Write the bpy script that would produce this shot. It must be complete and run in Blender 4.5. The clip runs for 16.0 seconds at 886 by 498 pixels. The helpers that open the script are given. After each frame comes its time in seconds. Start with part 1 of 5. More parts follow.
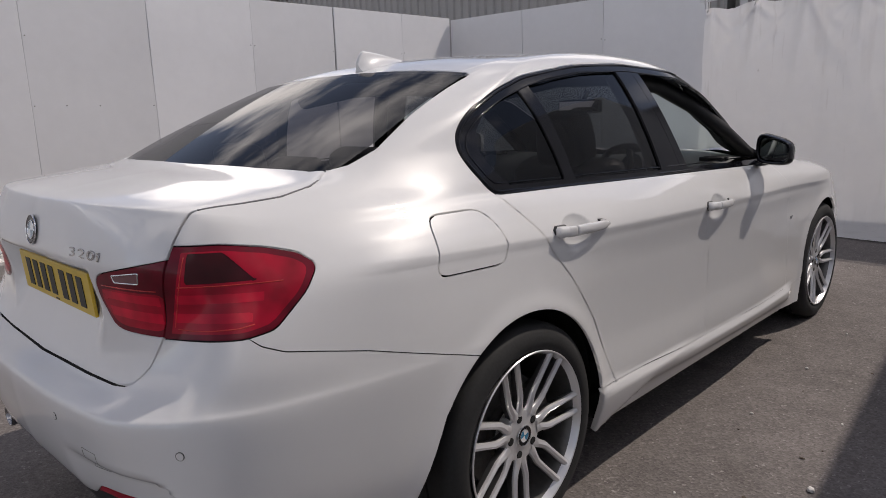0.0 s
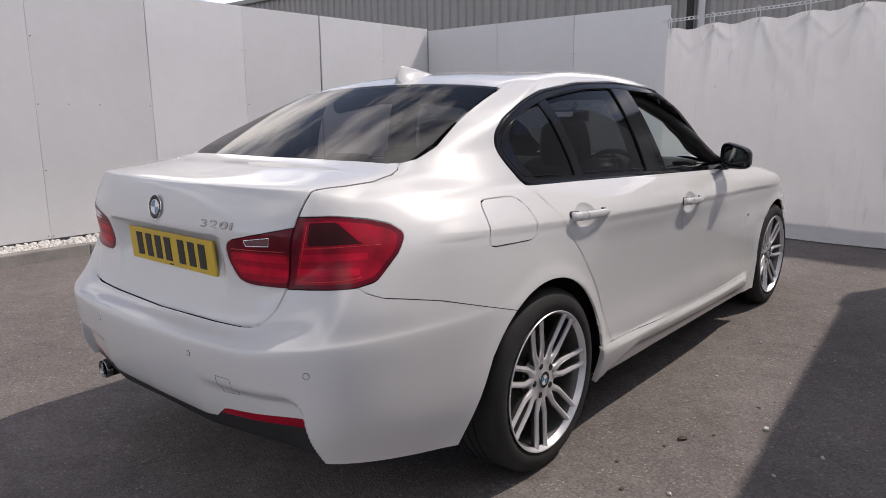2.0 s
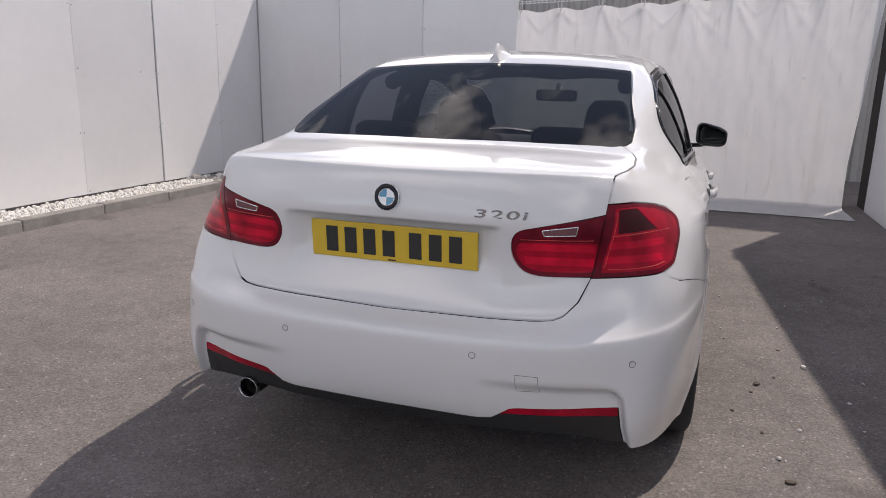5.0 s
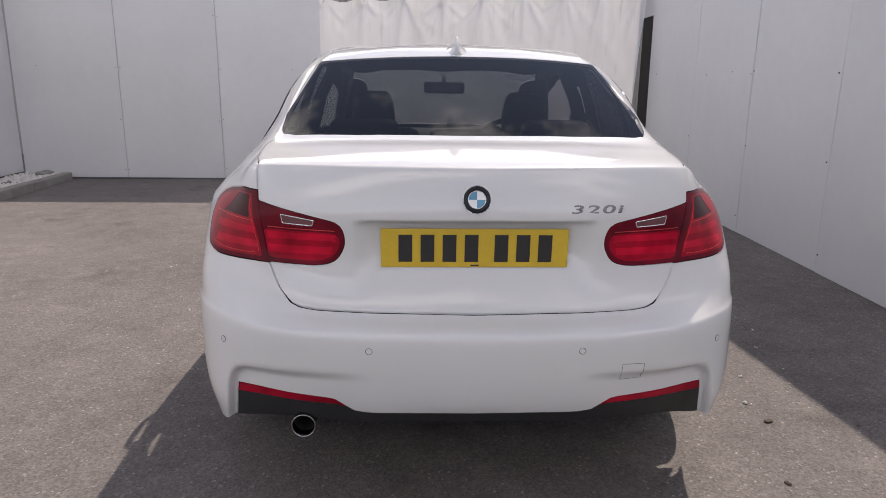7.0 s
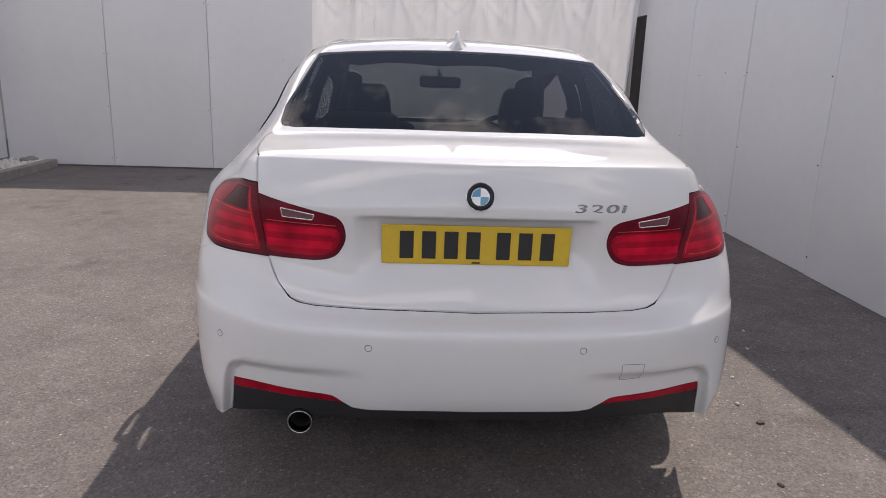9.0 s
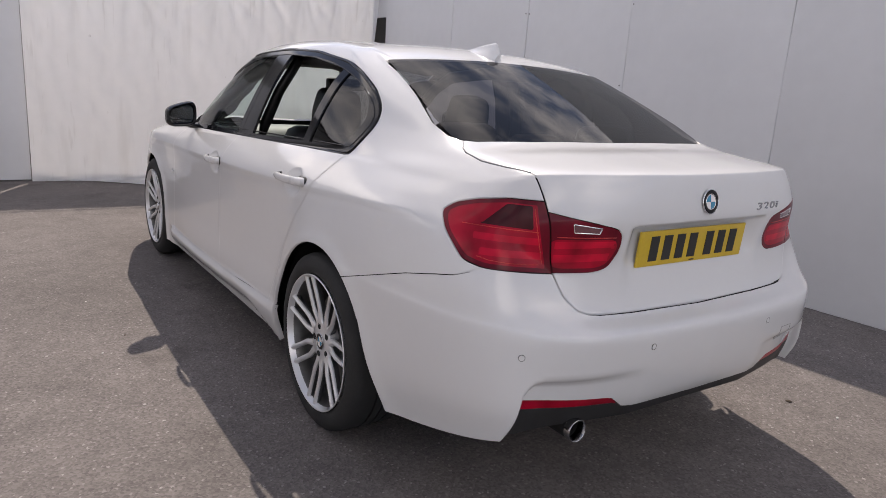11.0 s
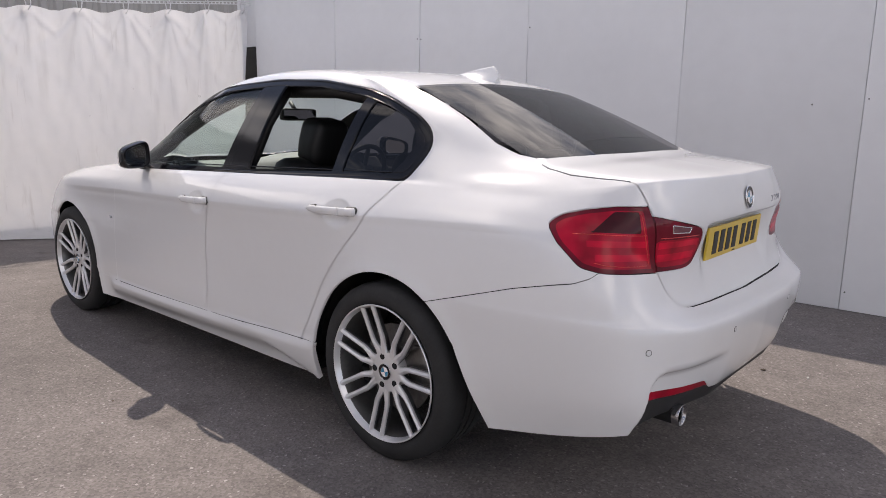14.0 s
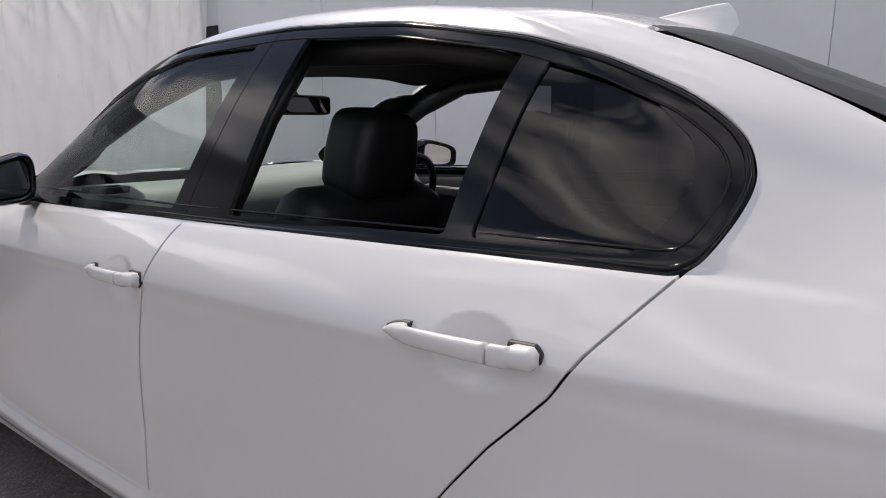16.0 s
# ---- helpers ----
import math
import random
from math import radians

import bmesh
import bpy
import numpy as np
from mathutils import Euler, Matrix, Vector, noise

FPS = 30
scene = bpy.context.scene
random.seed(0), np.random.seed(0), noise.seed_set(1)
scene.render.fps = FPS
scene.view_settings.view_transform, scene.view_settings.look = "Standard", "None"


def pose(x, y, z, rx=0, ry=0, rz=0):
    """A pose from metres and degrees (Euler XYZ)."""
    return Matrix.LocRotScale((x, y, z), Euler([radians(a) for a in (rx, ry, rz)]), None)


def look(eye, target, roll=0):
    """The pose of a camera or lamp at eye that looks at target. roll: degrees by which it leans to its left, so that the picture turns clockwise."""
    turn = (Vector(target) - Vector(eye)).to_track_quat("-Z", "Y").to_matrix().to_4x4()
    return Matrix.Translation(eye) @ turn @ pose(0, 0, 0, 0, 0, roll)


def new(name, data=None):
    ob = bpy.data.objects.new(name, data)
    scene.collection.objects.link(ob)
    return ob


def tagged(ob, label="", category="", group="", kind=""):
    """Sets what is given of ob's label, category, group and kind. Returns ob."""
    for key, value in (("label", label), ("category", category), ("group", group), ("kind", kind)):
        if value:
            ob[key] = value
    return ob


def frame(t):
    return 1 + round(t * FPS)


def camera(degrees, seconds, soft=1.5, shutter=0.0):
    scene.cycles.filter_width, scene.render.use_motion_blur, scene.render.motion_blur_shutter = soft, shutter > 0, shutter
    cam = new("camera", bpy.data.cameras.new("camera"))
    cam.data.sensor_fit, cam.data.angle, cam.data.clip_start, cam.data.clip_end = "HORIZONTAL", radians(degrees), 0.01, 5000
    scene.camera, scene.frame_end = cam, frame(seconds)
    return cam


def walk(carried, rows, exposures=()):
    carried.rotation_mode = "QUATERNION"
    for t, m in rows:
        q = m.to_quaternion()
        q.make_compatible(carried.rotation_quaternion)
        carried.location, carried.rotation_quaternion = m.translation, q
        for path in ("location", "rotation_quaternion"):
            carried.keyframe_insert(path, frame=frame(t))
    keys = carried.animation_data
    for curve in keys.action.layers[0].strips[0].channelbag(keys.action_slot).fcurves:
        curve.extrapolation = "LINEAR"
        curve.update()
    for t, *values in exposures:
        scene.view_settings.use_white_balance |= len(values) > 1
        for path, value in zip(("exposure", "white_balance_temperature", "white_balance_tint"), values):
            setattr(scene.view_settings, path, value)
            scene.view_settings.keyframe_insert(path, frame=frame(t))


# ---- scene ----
cam = camera(64.94, 16.0, soft=0.9)
PATH = [
    (0.0, pose(1.991, -1.475, 1.260, 78.447, 1.794, 43.673)),
    (0.5, pose(1.977, -1.755, 1.267, 77.503, 1.933, 40.098)),
    (1.0, pose(2.053, -1.913, 1.267, 77.924, 2.451, 40.596)),
    (1.5, pose(2.108, -1.996, 1.272, 78.531, 2.043, 40.169)),
    (2.0, pose(2.111, -2.014, 1.270, 78.865, 0.548, 40.301)),
    (2.5, pose(2.111, -2.012, 1.270, 78.930, 0.243, 40.448)),
    (3.0, pose(2.101, -2.024, 1.272, 78.860, 0.258, 40.333)),
    (3.5, pose(1.952, -2.157, 1.282, 78.487, -0.969, 37.941)),
    (4.0, pose(1.632, -2.411, 1.292, 77.838, -0.522, 33.121)),
    (4.2, pose(1.478, -2.496, 1.281, 77.699, -0.660, 31.321)),
    (6.3, pose(-0.075, -2.799, 1.329, 75.781, -0.408, -1.018)),
    (6.5, pose(-0.120, -2.797, 1.308, 76.230, -0.282, -1.989)),
    (7.0, pose(-0.157, -2.771, 1.301, 76.154, -0.634, -1.945)),
    (7.5, pose(-0.134, -2.767, 1.303, 75.948, -0.858, -1.761)),
    (8.0, pose(-0.114, -2.765, 1.304, 75.807, -0.958, -1.745)),
    (8.5, pose(-0.118, -2.762, 1.305, 75.728, -0.743, -1.862)),
    (9.0, pose(-0.200, -2.749, 1.302, 75.712, -1.957, -2.829)),
    (9.5, pose(-0.594, -2.724, 1.336, 75.342, -1.707, -10.113)),
    (10.0, pose(-1.032, -2.627, 1.282, 76.630, -2.290, -17.584)),
    (10.2, pose(-1.210, -2.557, 1.304, 76.042, -3.267, -20.595)),
    (12.3, pose(-2.524, -1.807, 1.251, 78.540, 0.158, -47.894)),
    (12.5, pose(-2.543, -1.781, 1.256, 78.534, 0.120, -48.092)),
    (13.0, pose(-2.560, -1.760, 1.255, 78.727, -0.754, -47.687)),
    (13.5, pose(-2.554, -1.758, 1.259, 78.908, -1.133, -48.181)),
    (14.0, pose(-2.531, -1.734, 1.250, 79.101, -0.829, -48.597)),
    (14.5, pose(-2.380, -1.511, 1.224, 78.833, -1.500, -48.307)),
    (15.0, pose(-2.189, -1.142, 1.238, 78.289, -1.161, -48.088)),
    (15.5, pose(-1.925, -0.725, 1.226, 78.771, -1.101, -49.972)),
    (16.0, pose(-1.644, -0.303, 1.219, 78.937, -0.697, -51.770)),
]
EXPOSURE = [(0.0, -0.02, 7010, 15), (0.7, 0.07, 7010, 15), (2.0, 0.26, 7010, 15), (3.5, 0.33, 7010, 15), (4.2, 0.38, 7010, 15), (6.3, 0.58, 7220, 16), (9.0, 0.54, 7220, 16), (10.2, 0.45, 7220, 16), (12.3, 0.71, 7170, 16), (14.5, 0.71, 7170, 16), (16.0, 0.46, 7020, 15)]
walk(cam, PATH, EXPOSURE)

# ---- world and sun ----
SUN_DIR = Vector((0.34, 0.69, 1.0)).normalized()
world = bpy.data.worlds.new("sky")
scene.world = world
world.use_nodes = True


def build_sky():
    nt = world.node_tree
    nt.nodes.clear()
    out = nt.nodes.new("ShaderNodeOutputWorld")
    bg = nt.nodes.new("ShaderNodeBackground")
    sky = nt.nodes.new("ShaderNodeTexSky")
    sky.sky_type = "NISHITA"
    sky.sun_disc = False
    sky.sun_elevation = math.asin(SUN_DIR.z)
    sky.sun_rotation = math.atan2(SUN_DIR.x, SUN_DIR.y)
    sky.air_density, sky.dust_density, sky.ozone_density = 0.55, 0.0, 1.5
    # broken white cloud over the blue, the same everywhere
    co = nt.nodes.new("ShaderNodeTexCoord")
    mp = nt.nodes.new("ShaderNodeMapping")
    mp.inputs["Scale"].default_value = (1.0, 1.0, 1.9)
    mp.inputs["Location"].default_value = (5.2, 0.5, -1.3)
    n1 = nt.nodes.new("ShaderNodeTexNoise")
    n1.inputs["Scale"].default_value = 2.0
    n1.inputs["Detail"].default_value = 5.0
    n1.inputs["Roughness"].default_value = 0.62
    ramp = nt.nodes.new("ShaderNodeValToRGB")
    ramp.color_ramp.elements[0].position = 0.505
    ramp.color_ramp.elements[0].color = (0, 0, 0, 1)
    ramp.color_ramp.elements[1].position = 0.67
    ramp.color_ramp.elements[1].color = (1, 1, 1, 1)
    pale = nt.nodes.new("ShaderNodeHueSaturation")
    pale.inputs["Saturation"].default_value = 0.72
    mix = nt.nodes.new("ShaderNodeMixRGB")
    mix.inputs[2].default_value = (12.5, 12.4, 12.5, 1)
    nt.links.new(co.outputs["Generated"], mp.inputs["Vector"])
    nt.links.new(mp.outputs["Vector"], n1.inputs["Vector"])
    nt.links.new(n1.outputs["Fac"], ramp.inputs["Fac"])
    nt.links.new(ramp.outputs["Color"], mix.inputs[0])
    nt.links.new(sky.outputs["Color"], pale.inputs["Color"])
    nt.links.new(pale.outputs["Color"], mix.inputs[1])
    nt.links.new(mix.outputs["Color"], bg.inputs["Color"])
    bg.inputs["Strength"].default_value = 0.155
    nt.links.new(bg.outputs["Background"], out.inputs["Surface"])


build_sky()
sun_data = bpy.data.lights.new("sun", "SUN")
sun_data.energy, sun_data.angle, sun_data.color = 2.6, radians(0.55), (1.0, 0.96, 0.9)
sun = new("sun", sun_data)
sun.matrix_world = look(SUN_DIR * 40, (0, 0, 0))


# ---- materials ----
def mat_new(name):
    m = bpy.data.materials.new(name)
    m.use_nodes = True
    return m, m.node_tree, m.node_tree.nodes["Principled BSDF"]


def surface(name, color, rough=0.5, metal=0.0, coat=0.0, vary=0.0, scale=6.0, fine=60.0, bump=0.0, rough_vary=0.0, spec=0.5, detail=6.0, coat_rough=0.03):
    """A procedural surface: base colour with variation at two scales, roughness variation and relief."""
    m, nt, b = mat_new(name)
    b.inputs["Roughness"].default_value = rough
    b.inputs["Metallic"].default_value = metal
    b.inputs["Specular IOR Level"].default_value = spec
    b.inputs["Coat Weight"].default_value = coat
    b.inputs["Coat Roughness"].default_value = coat_rough
    b.inputs["Base Color"].default_value = (*color, 1)
    if vary or bump or rough_vary:
        co = nt.nodes.new("ShaderNodeTexCoord")
        a, f = nt.nodes.new("ShaderNodeTexNoise"), nt.nodes.new("ShaderNodeTexNoise")
        a.inputs["Scale"].default_value, f.inputs["Scale"].default_value = scale, fine
        a.inputs["Detail"].default_value = f.inputs["Detail"].default_value = detail
        for n in (a, f):
            nt.links.new(co.outputs["Object"], n.inputs["Vector"])
        add = nt.nodes.new("ShaderNodeMath")
        add.operation = "MULTIPLY_ADD"
        add.inputs[1].default_value = 0.5
        nt.links.new(f.outputs["Fac"], add.inputs[0])
        nt.links.new(a.outputs["Fac"], add.inputs[2])
        if vary:
            r = nt.nodes.new("ShaderNodeMapRange")
            r.inputs["From Min"].default_value, r.inputs["From Max"].default_value = 0.45, 1.05
            r.inputs["To Min"].default_value, r.inputs["To Max"].default_value = 1 - vary, 1 + vary
            nt.links.new(add.outputs[0], r.inputs["Value"])
            mul = nt.nodes.new("ShaderNodeVectorMath")
            mul.operation = "SCALE"
            mul.inputs[0].default_value = color
            nt.links.new(r.outputs["Result"], mul.inputs["Scale"])
            nt.links.new(mul.outputs["Vector"], b.inputs["Base Color"])
        if rough_vary:
            r2 = nt.nodes.new("ShaderNodeMapRange")
            r2.inputs["From Min"].default_value, r2.inputs["From Max"].default_value = 0.45, 1.05
            r2.inputs["To Min"].default_value, r2.inputs["To Max"].default_value = max(0, rough - rough_vary), min(1, rough + rough_vary)
            nt.links.new(add.outputs[0], r2.inputs["Value"])
            nt.links.new(r2.outputs["Result"], b.inputs["Roughness"])
        if bump:
            bp = nt.nodes.new("ShaderNodeBump")
            bp.inputs["Strength"].default_value = 1.0
            bp.inputs["Distance"].default_value = bump
            nt.links.new(add.outputs[0], bp.inputs["Height"])
            nt.links.new(bp.outputs["Normal"], b.inputs["Normal"])
    return m


def pane_material(name, tint, dirt=0.0):
    """A thin pane: tinted see-through, with a mirror gloss that rises at grazing angles."""
    m = bpy.data.materials.new(name)
    m.use_nodes = True
    nt = m.node_tree
    nt.nodes.clear()
    out = nt.nodes.new("ShaderNodeOutputMaterial")
    tr = nt.nodes.new("ShaderNodeBsdfTransparent")
    tr.inputs["Color"].default_value = (*tint, 1)
    gl = nt.nodes.new("ShaderNodeBsdfGlossy")
    gl.inputs["Roughness"].default_value = 0.012
    lw = nt.nodes.new("ShaderNodeLayerWeight")
    lw.inputs["Blend"].default_value = 0.5
    p = nt.nodes.new("ShaderNodeMath")
    p.operation = "POWER"
    p.inputs[1].default_value = 4.0
    s = nt.nodes.new("ShaderNodeMath")
    s.operation = "MULTIPLY_ADD"
    s.inputs[1].default_value, s.inputs[2].default_value = 0.60, 0.035
    mx = nt.nodes.new("ShaderNodeMixShader")
    nt.links.new(lw.outputs["Facing"], p.inputs[0])
    nt.links.new(p.outputs[0], s.inputs[0])
    nt.links.new(s.outputs[0], mx.inputs["Fac"])
    nt.links.new(tr.outputs[0], mx.inputs[1])
    nt.links.new(gl.outputs[0], mx.inputs[2])
    nt.links.new(mx.outputs[0], out.inputs["Surface"])
    return m


def lens_material(name, color):
    """Moulded red lamp plastic under a clear skin."""
    m, nt, b = mat_new(name)
    b.inputs["Roughness"].default_value = 0.3
    b.inputs["Specular IOR Level"].default_value = 0.15
    b.inputs["Coat Weight"].default_value = 0.2
    b.inputs["Coat Roughness"].default_value = 0.05
    co = nt.nodes.new("ShaderNodeTexCoord")
    n = nt.nodes.new("ShaderNodeTexNoise")
    n.inputs["Scale"].default_value = 14.0
    r = nt.nodes.new("ShaderNodeMapRange")
    r.inputs["From Min"].default_value, r.inputs["From Max"].default_value = 0.3, 0.7
    r.inputs["To Min"].default_value, r.inputs["To Max"].default_value = 0.65, 1.3
    mul = nt.nodes.new("ShaderNodeVectorMath")
    mul.operation = "SCALE"
    mul.inputs[0].default_value = color
    nt.links.new(co.outputs["Object"], n.inputs["Vector"])
    nt.links.new(n.outputs["Fac"], r.inputs["Value"])
    nt.links.new(r.outputs["Result"], mul.inputs["Scale"])
    nt.links.new(mul.outputs["Vector"], b.inputs["Base Color"])
    return m


def asphalt_material():
    m, nt, b = mat_new("asphalt")
    co = nt.nodes.new("ShaderNodeTexCoord")

    def noise_node(scale, detail=6.0, rough=0.6):
        n = nt.nodes.new("ShaderNodeTexNoise")
        n.inputs["Scale"].default_value, n.inputs["Detail"].default_value, n.inputs["Roughness"].default_value = scale, detail, rough
        nt.links.new(co.outputs["Object"], n.inputs["Vector"])
        return n.outputs["Fac"]

    def ramp_node(fac, stops):
        r = nt.nodes.new("ShaderNodeValToRGB")
        while len(r.color_ramp.elements) < len(stops):
            r.color_ramp.elements.new(0.5)
        for e, (pos, c) in zip(r.color_ramp.elements, stops):
            e.position, e.color = pos, (*c, 1)
        nt.links.new(fac, r.inputs["Fac"])
        return r.outputs["Color"]

    def mixed(kind, a, c, fac=1.0):
        x = nt.nodes.new("ShaderNodeMixRGB")
        x.blend_type = kind
        if isinstance(fac, float):
            x.inputs[0].default_value = fac
        else:
            nt.links.new(fac, x.inputs[0])
        nt.links.new(a, x.inputs[1])
        nt.links.new(c, x.inputs[2])
        return x.outputs["Color"]

    vor = nt.nodes.new("ShaderNodeTexVoronoi")
    vor.inputs["Scale"].default_value = 120.0
    nt.links.new(co.outputs["Object"], vor.inputs["Vector"])
    chips = ramp_node(vor.outputs["Color"], [(0.0, (0.090, 0.080, 0.077)), (0.5, (0.130, 0.116, 0.111)), (0.86, (0.160, 0.144, 0.139)), (1.0, (0.30, 0.28, 0.27))])
    broad = ramp_node(noise_node(0.7, 5.0), [(0.3, (0.99, 0.99, 0.98)), (0.7, (1.44, 1.44, 1.43))])
    mid = ramp_node(noise_node(6.0, 8.0, 0.7), [(0.35, (0.86, 0.86, 0.86)), (0.65, (1.1, 1.1, 1.1))])
    stain = ramp_node(noise_node(1.9, 3.0, 0.5), [(0.62, (1, 1, 1)), (0.72, (0.72, 0.71, 0.70))])
    c = mixed("MULTIPLY", mixed("MULTIPLY", mixed("MULTIPLY", chips, broad), mid), stain)
    nt.links.new(c, b.inputs["Base Color"])
    b.inputs["Roughness"].default_value = 0.88
    b.inputs["Specular IOR Level"].default_value = 0.3
    bp = nt.nodes.new("ShaderNodeBump")
    bp.inputs["Distance"].default_value = 0.0035
    bp.inputs["Strength"].default_value = 0.5
    nt.links.new(vor.outputs["Distance"], bp.inputs["Height"])
    nt.links.new(bp.outputs["Normal"], b.inputs["Normal"])
    return m


PAINT = surface("white_car_paint", (0.67, 0.67, 0.67), rough=0.32, coat=1.0, vary=0.015, scale=2.0, fine=30.0, spec=0.2, coat_rough=0.035)
GLOSS_BLACK = surface("gloss_black_trim", (0.006, 0.006, 0.008), rough=0.10, spec=0.28, rough_vary=0.04)
RUBBER = surface("tyre_rubber", (0.026, 0.026, 0.0265), rough=0.75, vary=0.25, scale=9.0, fine=120.0, bump=0.0006, spec=0.3)
PLASTIC = surface("black_plastic", (0.02, 0.02, 0.021), rough=0.55, vary=0.15, scale=8.0, fine=200.0, bump=0.0003)
LINER = surface("dark_underbody", (0.01, 0.01, 0.01), rough=0.9, vary=0.2)
ALLOY = surface("machined_alloy", (0.70, 0.70, 0.71), rough=0.30, metal=0.5, coat=0.4, vary=0.03, scale=12.0, fine=150.0)
ALLOY_GREY = surface("painted_alloy", (0.20, 0.20, 0.205), rough=0.3, metal=0.85, coat=0.4, vary=0.1)
BARREL = surface("dusty_barrel", (0.17, 0.167, 0.163), rough=0.4, metal=0.7, vary=0.25, scale=12.0)
CHROME = surface("chrome", (0.78, 0.78, 0.79), rough=0.06, metal=1.0, rough_vary=0.03)
BADGE_METAL = surface("badge_metal", (0.42, 0.42, 0.43), rough=0.16, metal=1.0, rough_vary=0.08)
STEEL = surface("dark_steel", (0.16, 0.155, 0.15), rough=0.45, metal=0.9, vary=0.3, scale=15.0)
TINT = pane_material("privacy_glass", (0.115, 0.113, 0.12))
REAR_TINT = pane_material("rear_privacy_glass", (0.145, 0.142, 0.152))
CLEAR = pane_material("clear_glass", (0.78, 0.87, 0.84))
MIRROR = surface("mirror_glass", (0.85, 0.87, 0.88), rough=0.01, metal=1.0)
RED = lens_material("red_lamp_plastic", (0.34, 0.003, 0.020))
RED_DARK = lens_material("dark_red_lamp_plastic", (0.13, 0.003, 0.013))
RED_SMOKE = lens_material("smoked_red_plastic", (0.045, 0.004, 0.007))
RED_BRIGHT = lens_material("bright_red_light_bar", (0.52, 0.005, 0.030))
AMBER = lens_material("amber_red_edge", (0.55, 0.05, 0.045))
CLEAR_LAMP = surface("clear_lamp_plastic", (0.15, 0.06, 0.07), rough=0.15, coat=0.6)
YELLOW = surface("yellow_plate", (0.62, 0.42, 0.035), rough=0.35, coat=0.3, vary=0.08, scale=14.0, fine=90.0)
INK = surface("plate_ink", (0.02, 0.02, 0.02), rough=0.5, vary=0.1)
LEATHER = surface("black_leather", (0.012, 0.012, 0.012), rough=0.5, vary=0.2, scale=10.0, fine=250.0, bump=0.0006)
DASH = surface("grey_dash_top", (0.20, 0.205, 0.20), rough=0.55, vary=0.15, scale=8.0, fine=200.0, bump=0.0004)
CABIN_GREY = surface("grey_cabin_trim", (0.16, 0.16, 0.165), rough=0.6, vary=0.15, bump=0.0003)
BADGE_BLUE = surface("badge_blue", (0.03, 0.22, 0.36), rough=0.2, coat=1.0)
BADGE_WHITE = surface("badge_white", (0.75, 0.75, 0.75), rough=0.25, coat=1.0)
BOARD = surface("white_painted_board", (0.64, 0.64, 0.65), rough=0.6, vary=0.045, scale=1.3, fine=9.0, bump=0.0012)
SHEET = surface("white_tarpaulin", (0.80, 0.80, 0.81), rough=0.5, vary=0.05, scale=1.6, fine=12.0, bump=0.002)


def let_light_through(m, color, share):
    """Thin cloth: part of the light from behind comes through."""
    nt = m.node_tree
    b, out = nt.nodes["Principled BSDF"], nt.nodes["Material Output"]
    t = nt.nodes.new("ShaderNodeBsdfTranslucent")
    t.inputs["Color"].default_value = (*color, 1)
    mx = nt.nodes.new("ShaderNodeMixShader")
    mx.inputs["Fac"].default_value = share
    nt.links.new(b.outputs[0], mx.inputs[1])
    nt.links.new(t.outputs[0], mx.inputs[2])
    nt.links.new(mx.outputs[0], out.inputs["Surface"])




def streaks(m):
    """Grimy streaks running down a hung sheet, with a few darker spots."""
    nt = m.node_tree
    b = nt.nodes["Principled BSDF"]
    src = b.inputs["Base Color"].links[0].from_socket
    co = nt.nodes.new("ShaderNodeTexCoord")
    out = src
    for scale, lo, hi, dark in (((5.0, 5.0, 0.55), 0.56, 0.74, 0.80), ((16.0, 16.0, 1.6), 0.62, 0.72, 0.80), ((9.0, 9.0, 7.0), 0.72, 0.76, 0.62)):
        mp = nt.nodes.new("ShaderNodeMapping")
        mp.inputs["Scale"].default_value = scale
        n = nt.nodes.new("ShaderNodeTexNoise")
        n.inputs["Scale"].default_value = 1.0
        n.inputs["Detail"].default_value = 5.0
        r = nt.nodes.new("ShaderNodeValToRGB")
        r.color_ramp.elements[0].position, r.color_ramp.elements[0].color = lo, (1, 1, 1, 1)
        r.color_ramp.elements[1].position, r.color_ramp.elements[1].color = hi, (dark, dark * 0.985, dark * 0.97, 1)
        x = nt.nodes.new("ShaderNodeMixRGB")
        x.blend_type = "MULTIPLY"
        x.inputs[0].default_value = 1.0
        nt.links.new(co.outputs["Object"], mp.inputs["Vector"])
        nt.links.new(mp.outputs["Vector"], n.inputs["Vector"])
        nt.links.new(n.outputs["Fac"], r.inputs["Fac"])
        nt.links.new(out, x.inputs[1])
        nt.links.new(r.outputs["Color"], x.inputs[2])
        out = x.outputs["Color"]
    nt.links.new(out, b.inputs["Base Color"])


streaks(SHEET)
def by_piece(m, low, high):
    """Each board its own slight tone."""
    nt = m.node_tree
    b = nt.nodes["Principled BSDF"]
    src = b.inputs["Base Color"].links[0].from_socket
    info = nt.nodes.new("ShaderNodeObjectInfo")
    r = nt.nodes.new("ShaderNodeMapRange")
    r.inputs["To Min"].default_value, r.inputs["To Max"].default_value = low, high
    mul = nt.nodes.new("ShaderNodeVectorMath")
    mul.operation = "SCALE"
    nt.links.new(info.outputs["Random"], r.inputs["Value"])
    nt.links.new(src, mul.inputs[0])
    nt.links.new(r.outputs["Result"], mul.inputs["Scale"])
    nt.links.new(mul.outputs["Vector"], b.inputs["Base Color"])


